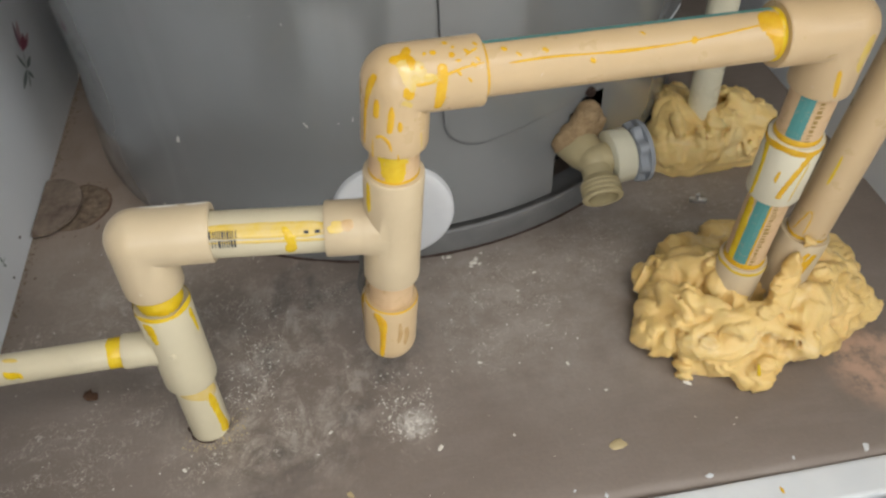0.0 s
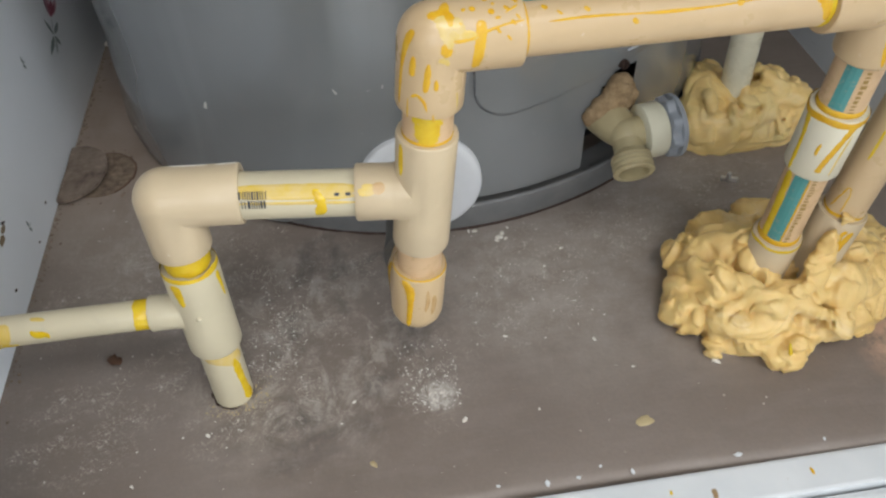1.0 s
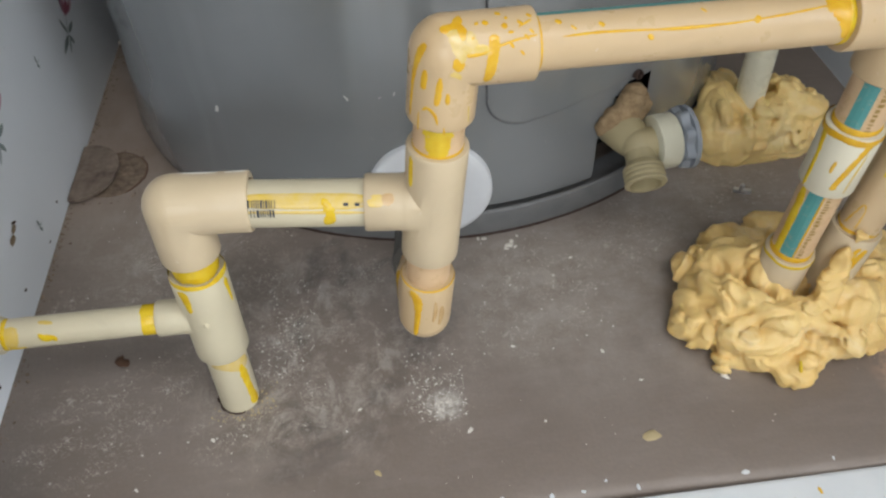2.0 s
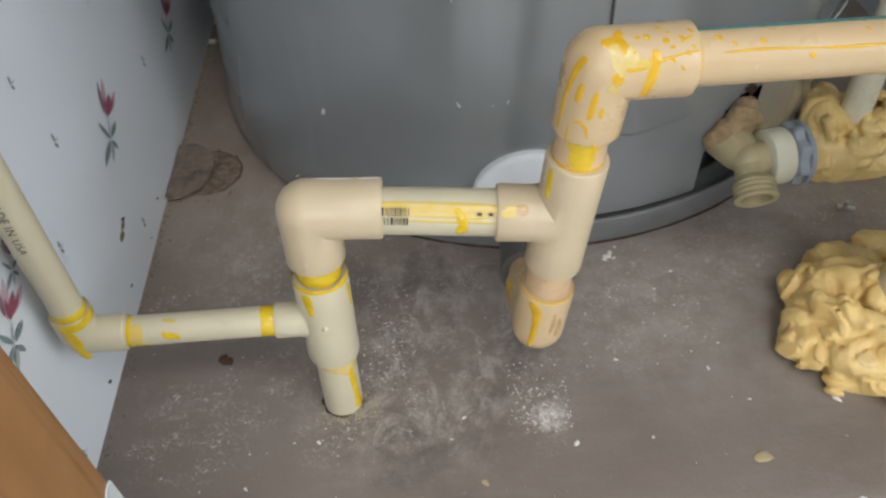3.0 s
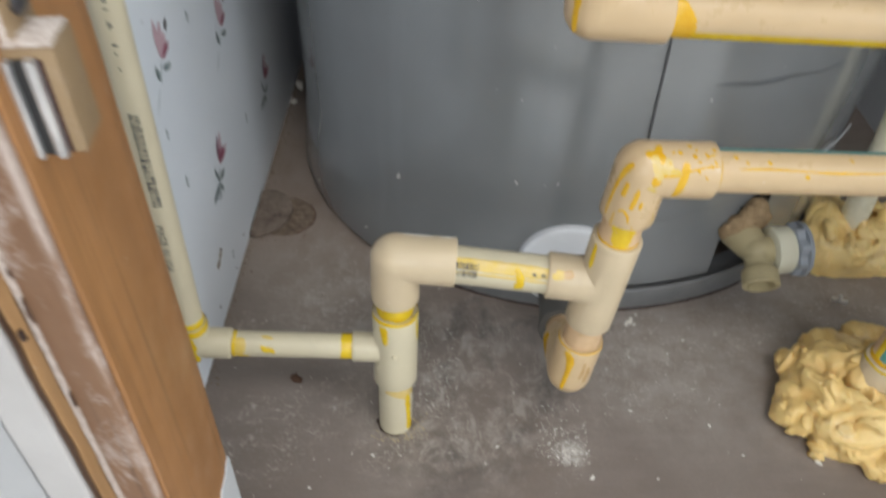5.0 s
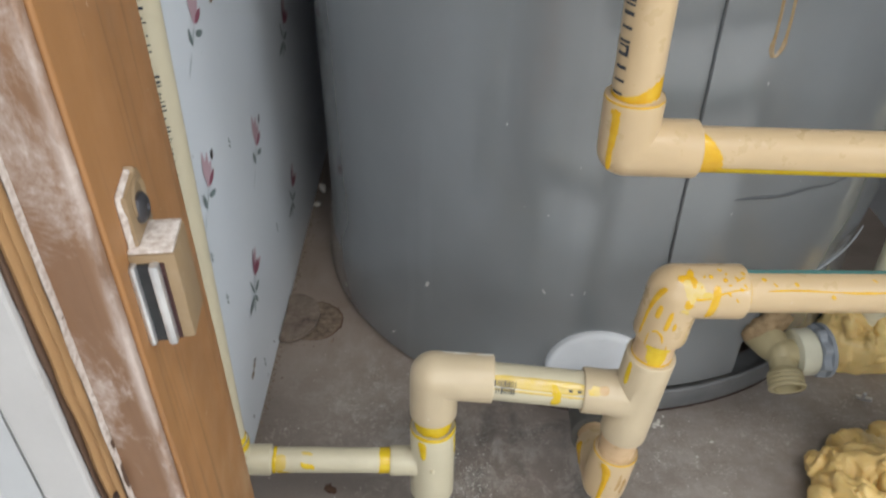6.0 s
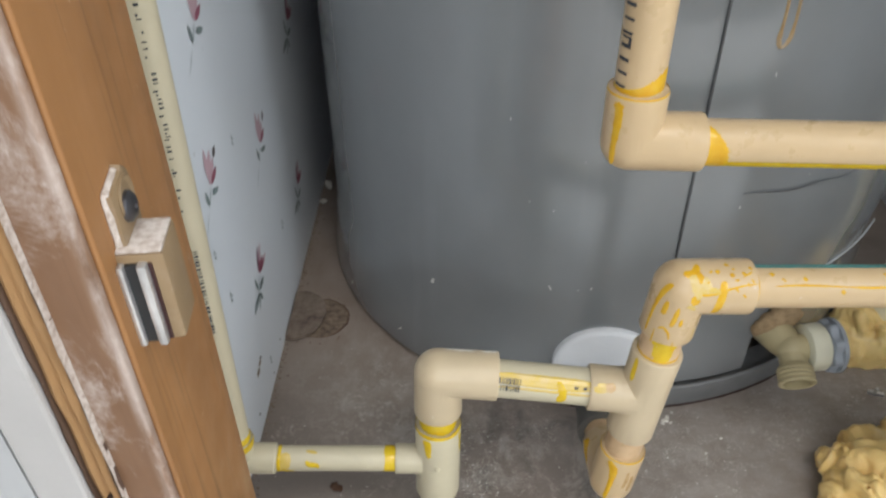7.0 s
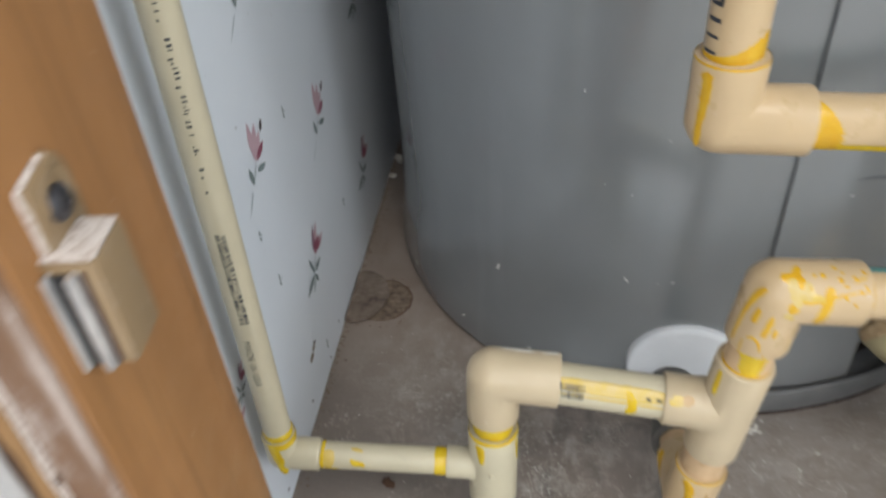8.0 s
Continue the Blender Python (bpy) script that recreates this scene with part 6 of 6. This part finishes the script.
# ---- floor patch, crumbs and bits ----
def floor_patch():
    """A round cut-out closed with fibreboard, half of it curled up at the wall."""
    t = tagged(new("floor_patch"), "round brown fibreboard patch in the floor by the wall", "patch", kind="structure")
    c = Vector((-0.2115, 0.488, 0))
    # granular fill, heaped unevenly, with a broken dark rim on the far side
    bm = bmesh.new()
    rings = []
    for i in range(9):
        r = 0.0256 * i / 8
        ring = []
        for k in range(48):
            a = 2 * math.pi * k / 48
            rr = r * (1 + 0.035 * noise.noise(Vector((2 * math.cos(a), 2 * math.sin(a), 3))))
            p = c + Vector((rr * math.cos(a), rr * math.sin(a), 0))
            p.x = max(p.x, XL + 0.0008)
            p.z = 0.0010 + 0.0007 * noise.noise(p * 240) + 0.0005 * noise.noise(p * 90) - (0.0006 if i == 8 else 0)
            ring.append(bm.verts.new(p))
        rings.append(ring)
    for A, B in zip(rings, rings[1:]):
        for k in range(48):
            q = (k + 1) % 48
            bm.faces.new((A[k], A[q], B[q], B[k]))
    bmesh.ops.remove_doubles(bm, verts=bm.verts, dist=1e-6)
    part("plug", smooth(bm, 40), M_PATCH, t, "crumbly brown fibreboard plug")
    bm = bmesh.new()
    prev = None
    for k in range(50):
        a = radians(-60 + 175 * k / 49)
        w = max(0.0, math.sin(math.pi * k / 49)) * (0.0009 + 0.0013 * noise.noise(Vector((k * 0.45, 6, 0))))
        r = 0.0256 * (1 + 0.035 * noise.noise(Vector((2 * math.cos(a), 2 * math.sin(a), 3))))
        row = [bm.verts.new(c + Vector(((r + o) * math.cos(a), (r + o) * math.sin(a), z))) for o, z in ((-0.0006, 0.0012), (w * 0.5, 0.0013), (w, 0.0004))]
        if prev:
            bm.faces.new((prev[0], row[0], row[1], prev[1]))
            bm.faces.new((prev[1], row[1], row[2], prev[2]))
        prev = row
    part("broken_rim", smooth(bm), M_TORN_SHADE, t, "dark broken rim of the hole")
    # the loose half: a thin vinyl-topped disc leaning at the wall
    bm = bmesh.new()
    rings = []
    h = Vector((-0.2325, 0.4890, 0))
    for i in range(7):
        ring = []
        for k in range(40):
            a = 2 * math.pi * k / 40
            r = 0.0262 * i / 6 * (1 + 0.03 * noise.noise(Vector((1.7 * math.cos(a), 1.7 * math.sin(a), 9))))
            p = h + Vector((r * math.cos(a), r * math.sin(a) * 1.22, 0))
            p.x = max(p.x, XL + 0.0010)
            u = (p.x - XL) / 0.033
            p.z = 0.0052 + 0.0016 * u + 0.0007 * noise.noise(Vector((p.x * 60, p.y * 60, 2)))
            ring.append(bm.verts.new(p))
        rings.append(ring)
    for A, B in zip(rings, rings[1:]):
        for k in range(40):
            q = (k + 1) % 40
            bm.faces.new((A[k], A[q], B[q], B[k]))
    bmesh.ops.remove_doubles(bm, verts=bm.verts, dist=1e-5)
    bmesh.ops.dissolve_degenerate(bm, edges=bm.edges, dist=1e-5)
    ext = bmesh.ops.extrude_face_region(bm, geom=list(bm.faces))
    for v in ext["geom"]:
        if isinstance(v, bmesh.types.BMVert):
            v.co.z -= 0.0024
    bmesh.ops.recalc_face_normals(bm, faces=bm.faces)
    part("loose_half", smooth(bm, 40), M_PATCHTOP, t, "loose half disc of vinyl leaning at the wall")


floor_patch()


def pipe_hole():
    """The first riser's ragged floor hole, its shade painted as a flat dark disc."""
    bm = bmesh.new()
    ring = []
    for k in range(40):
        a = 2 * math.pi * k / 40
        r = 0.0116 + 0.0026 * noise.noise(Vector((2.5 * math.cos(a), 2.5 * math.sin(a), 7))) + 0.0012 * noise.noise(Vector((7 * math.cos(a), 7 * math.sin(a), 2)))
        ring.append(bm.verts.new((-0.1026 + r * math.cos(a), 0.2724 + r * math.sin(a), 0.0004)))
    bm.faces.new(ring)
    return tagged(part("pipe_hole", bm, M_BARK_SHADE), "ragged hole in the vinyl round a pipe, shade painted as a disc", "hole", kind="structure")


pipe_hole()


def crumb(x, y, s, mat, name, label, cat, flat=0.5, seed=0, grp=""):
    bm = bmesh.new()
    bmesh.ops.create_icosphere(bm, subdivisions=2, radius=1.0)
    for v in bm.verts:
        q = 1 + 0.45 * noise.noise(v.co * 1.6 + Vector((seed * 3.1, 0, 0)))
        q += 0.60 * noise.noise(v.co * 3.7 + Vector((0, seed * 1.7, 0)))
        v.co = Vector((v.co.x * q * s, v.co.y * q * s * 0.62, v.co.z * q * s * flat))
    bmesh.ops.rotate(bm, verts=bm.verts, matrix=Matrix.Rotation(seed * 1.3, 3, 'Z'))
    lowest = min(v.co.z for v in bm.verts)
    for v in bm.verts:
        v.co += Vector((x, y, -lowest - 0.0002))
    return tagged(part(name, smooth(bm, 50), mat), label, cat, grp)


crumb(-0.1755, 0.307, 0.0052, M_SPLINTER, "wood_bit", "dark brown splinter lying on the vinyl floor", "debris", 0.25, 2)
crumb(0.128, 0.2145, 0.0050, M_TANCRUMB, "foam_crumb", "flat tan foam crumb on the vinyl floor", "debris", 0.10, 5)
crumb(-0.024, 0.213, 0.0020, M_TANCRUMB, "foam_crumb", "flat tan foam crumb on the vinyl floor", "debris", 0.16, 9)
crumb(-0.190, 0.206, 0.0045, M_TANCRUMB, "foam_crumb", "flat tan foam crumb beside the jamb", "debris", 0.3, 12)
crumb(0.1815, 0.2465, 0.0024, M_CRUMB, "plaster_chip", "white plaster chip at the foam's edge", "debris", 0.3, 14)
for k, (x, y, s) in enumerate(((0.076, 0.369, 0.0030), (0.0785, 0.3725, 0.0022), (0.0735, 0.3665, 0.0018), (0.080, 0.3675, 0.0016), (0.083, 0.3775, 0.0014), (0.060, 0.378, 0.0020), (0.056, 0.3785, 0.0016), (0.063, 0.2855, 0.0014), (0.029, 0.232, 0.0019), (-0.115, 0.2455, 0.0014), (-0.032, 0.254, 0.0013), (0.116, 0.274, 0.0016),
                               (0.133, 0.251, 0.0012), (0.072, 0.232, 0.0011), (-0.154, 0.221, 0.0012), (-0.159, 0.491, 0.0034), (-0.171, 0.532, 0.0036), (0.115, 0.352, 0.0014), (0.10, 0.338, 0.0010), (-0.04, 0.241, 0.0008))):
    crumb(x, y, s, M_CRUMB, "plaster_crumb", "small white plaster crumb on the vinyl floor", "debris", 0.22, k, "plaster crumbs")

crumb(-0.2315, 0.708, 0.0062, M_CRUMB, "plaster_chip", "white plaster lump in the gap behind the tank", "debris", 0.8, 21)
crumb(-0.2330, 0.676, 0.0040, M_CRUMB, "plaster_chip", "white plaster lump at the foot of the wall", "debris", 0.8, 22)
crumb(-0.2120, 0.712, 0.0140, M_BARK_SHADE, "wood_bit", "dark scrap of bark lying behind the tank", "debris", 0.7, 23)
for k, (x, y, s) in enumerate(((0.066, 0.1875, 0.0018), (0.083, 0.1880, 0.0014), (0.262, 0.187, 0.0024), (0.285, 0.1865, 0.0040), (0.300, 0.1880, 0.0026), (0.112, 0.1868, 0.0016), (0.171, 0.1872, 0.0022), (0.220, 0.1885, 0.0012), (0.040, 0.1900, 0.0012), (0.096, 0.1925, 0.0010))):
    crumb(x, y, s, M_TRIM, "paint_chip", "flake of white paint at the floor's front edge", "debris", 0.05, k + 40, "paint chips")


def metal_bit():
    bm = bmesh.new()
    box(bm, (-0.006, -0.0015, 0), (0.006, 0.0015, 0.003), 0.0005, pose(0.2515, 0.396, 0.0005, 0, 0, -20))
    box(bm, (-0.0012, -0.0012, 0.0), (0.0012, 0.0012, 0.010), 0.0004, pose(0.2500, 0.396, 0.001, 14, -12, 20))
    return tagged(part("metal_clip", smooth(bm, 30), M_TIN), "small bent metal clip lying on the vinyl floor", "debris")


metal_bit()


def sill_drips():
    """Cement drips and a rust stain dried on the white sill."""
    t = tagged(new("sill_drips"), "dried yellow and rust drips on the white sill", "stain", kind="structure")
    rr = random.Random(31)
    for x, y, w, l, z, mat in ((0.105, 0.166, 0.0012, 0.004, -0.0004, M_GLUE2), (0.128, 0.172, 0.0008, 0.003, -0.0004, M_GLUE), (0.150, 0.168, 0.0015, 0.006, -0.0004, M_RUST), (0.168, 0.150, 0.002, 0.005, -0.0039, M_GLUE2), (0.09, 0.147, 0.0012, 0.003, -0.0039, M_BARK_SHADE), (0.205, 0.172, 0.001, 0.004, -0.0004, M_GLUE2)):
        bm = bmesh.new()
        edge = [bm.verts.new((x + w * math.cos(6.283 * k / 12) * rr.uniform(0.7, 1.3), y + l * 0.5 * math.sin(6.283 * k / 12) * rr.uniform(0.7, 1.3), z)) for k in range(12)]
        mid = bm.verts.new((x, y, z + 0.0005))
        for k in range(12):
            bm.faces.new((edge[k], edge[(k + 1) % 12], mid))
        part("drip", smooth(bm, 60), mat, t)


sill_drips()


def grit(name, n, boxes, mat, label, lo, hi, seed):
    """Loose grains, too many to count."""
    rr = random.Random(seed)
    verts, faces = [], []
    for _ in range(n):
        x0, x1, y0, y1 = rr.choice(boxes)
        x, y = rr.uniform(x0, x1), rr.uniform(y0, y1)
        s = lo + (hi - lo) * rr.random() ** 3
        a = rr.uniform(0, 6.28)
        k = len(verts)
        for j in range(4):
            verts.append((x + s * math.cos(a + j * 1.571) * rr.uniform(0.6, 1.3), y + s * math.sin(a + j * 1.571) * rr.uniform(0.6, 1.3), 0.0001))
        verts.append((x, y, s * rr.uniform(0.5, 1.0)))
        faces += [(k, k + 1, k + 4), (k + 1, k + 2, k + 4), (k + 2, k + 3, k + 4), (k + 3, k, k + 4)]
    me = bpy.data.meshes.new(name)
    me.from_pydata(verts, [], faces)
    me.materials.append(mat)
    return tagged(new(name, me), label, "debris", kind="stuff")


def tank_contact_shade():
    """A dark strip painted as the contact shadow where the tank's base meets the floor."""
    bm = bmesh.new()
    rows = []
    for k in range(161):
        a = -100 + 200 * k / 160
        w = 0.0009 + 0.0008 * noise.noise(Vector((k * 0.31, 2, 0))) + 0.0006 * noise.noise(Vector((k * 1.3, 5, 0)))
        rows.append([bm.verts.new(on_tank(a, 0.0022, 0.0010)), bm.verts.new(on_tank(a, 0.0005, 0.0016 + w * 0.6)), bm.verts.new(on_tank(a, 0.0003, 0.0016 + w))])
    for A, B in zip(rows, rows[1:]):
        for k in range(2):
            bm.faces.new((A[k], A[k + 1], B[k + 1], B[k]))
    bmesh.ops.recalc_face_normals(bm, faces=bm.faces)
    return tagged(part("tank_contact_strip", bm, M_BARK_SHADE), "painted contact shadow where the tank meets the floor", "dirt", kind="stuff")


tank_contact_shade()
grit("plaster_grit", 1000, [(-0.092, -0.060, 0.275, 0.330), (-0.092, -0.055, 0.290, 0.360), (-0.005, 0.030, 0.245, 0.290), (-0.23, 0.30, 0.19, 0.38), (-0.23, 0.02, 0.2, 0.45), (0.0, 0.03, 0.24, 0.27), (0.04, 0.13, 0.28, 0.38)], M_CRUMB, "scattered white plaster grit on the vinyl floor", 0.0002, 0.0008, 3)
grit("pipe_foot_grit", 170, [(-0.118, -0.084, 0.256, 0.268), (-0.112, -0.090, 0.258, 0.264), (-0.090, -0.080, 0.262, 0.282)], M_TANCRUMB, "pale plaster grit round the foot of a pipe", 0.0002, 0.0010, 8)
grit("wall_edge_dirt", 800, [(XL + 0.001, XL + 0.010, 0.2, 0.75), (XL + 0.001, XL + 0.004, 0.2, 0.75), (XL + 0.001, XL + 0.004, 0.2, 0.75), (-0.235, -0.19, 0.455, 0.52)], M_PATCH, "brown dirt along the foot of the wallpapered wall", 0.0003, 0.0015, 6)
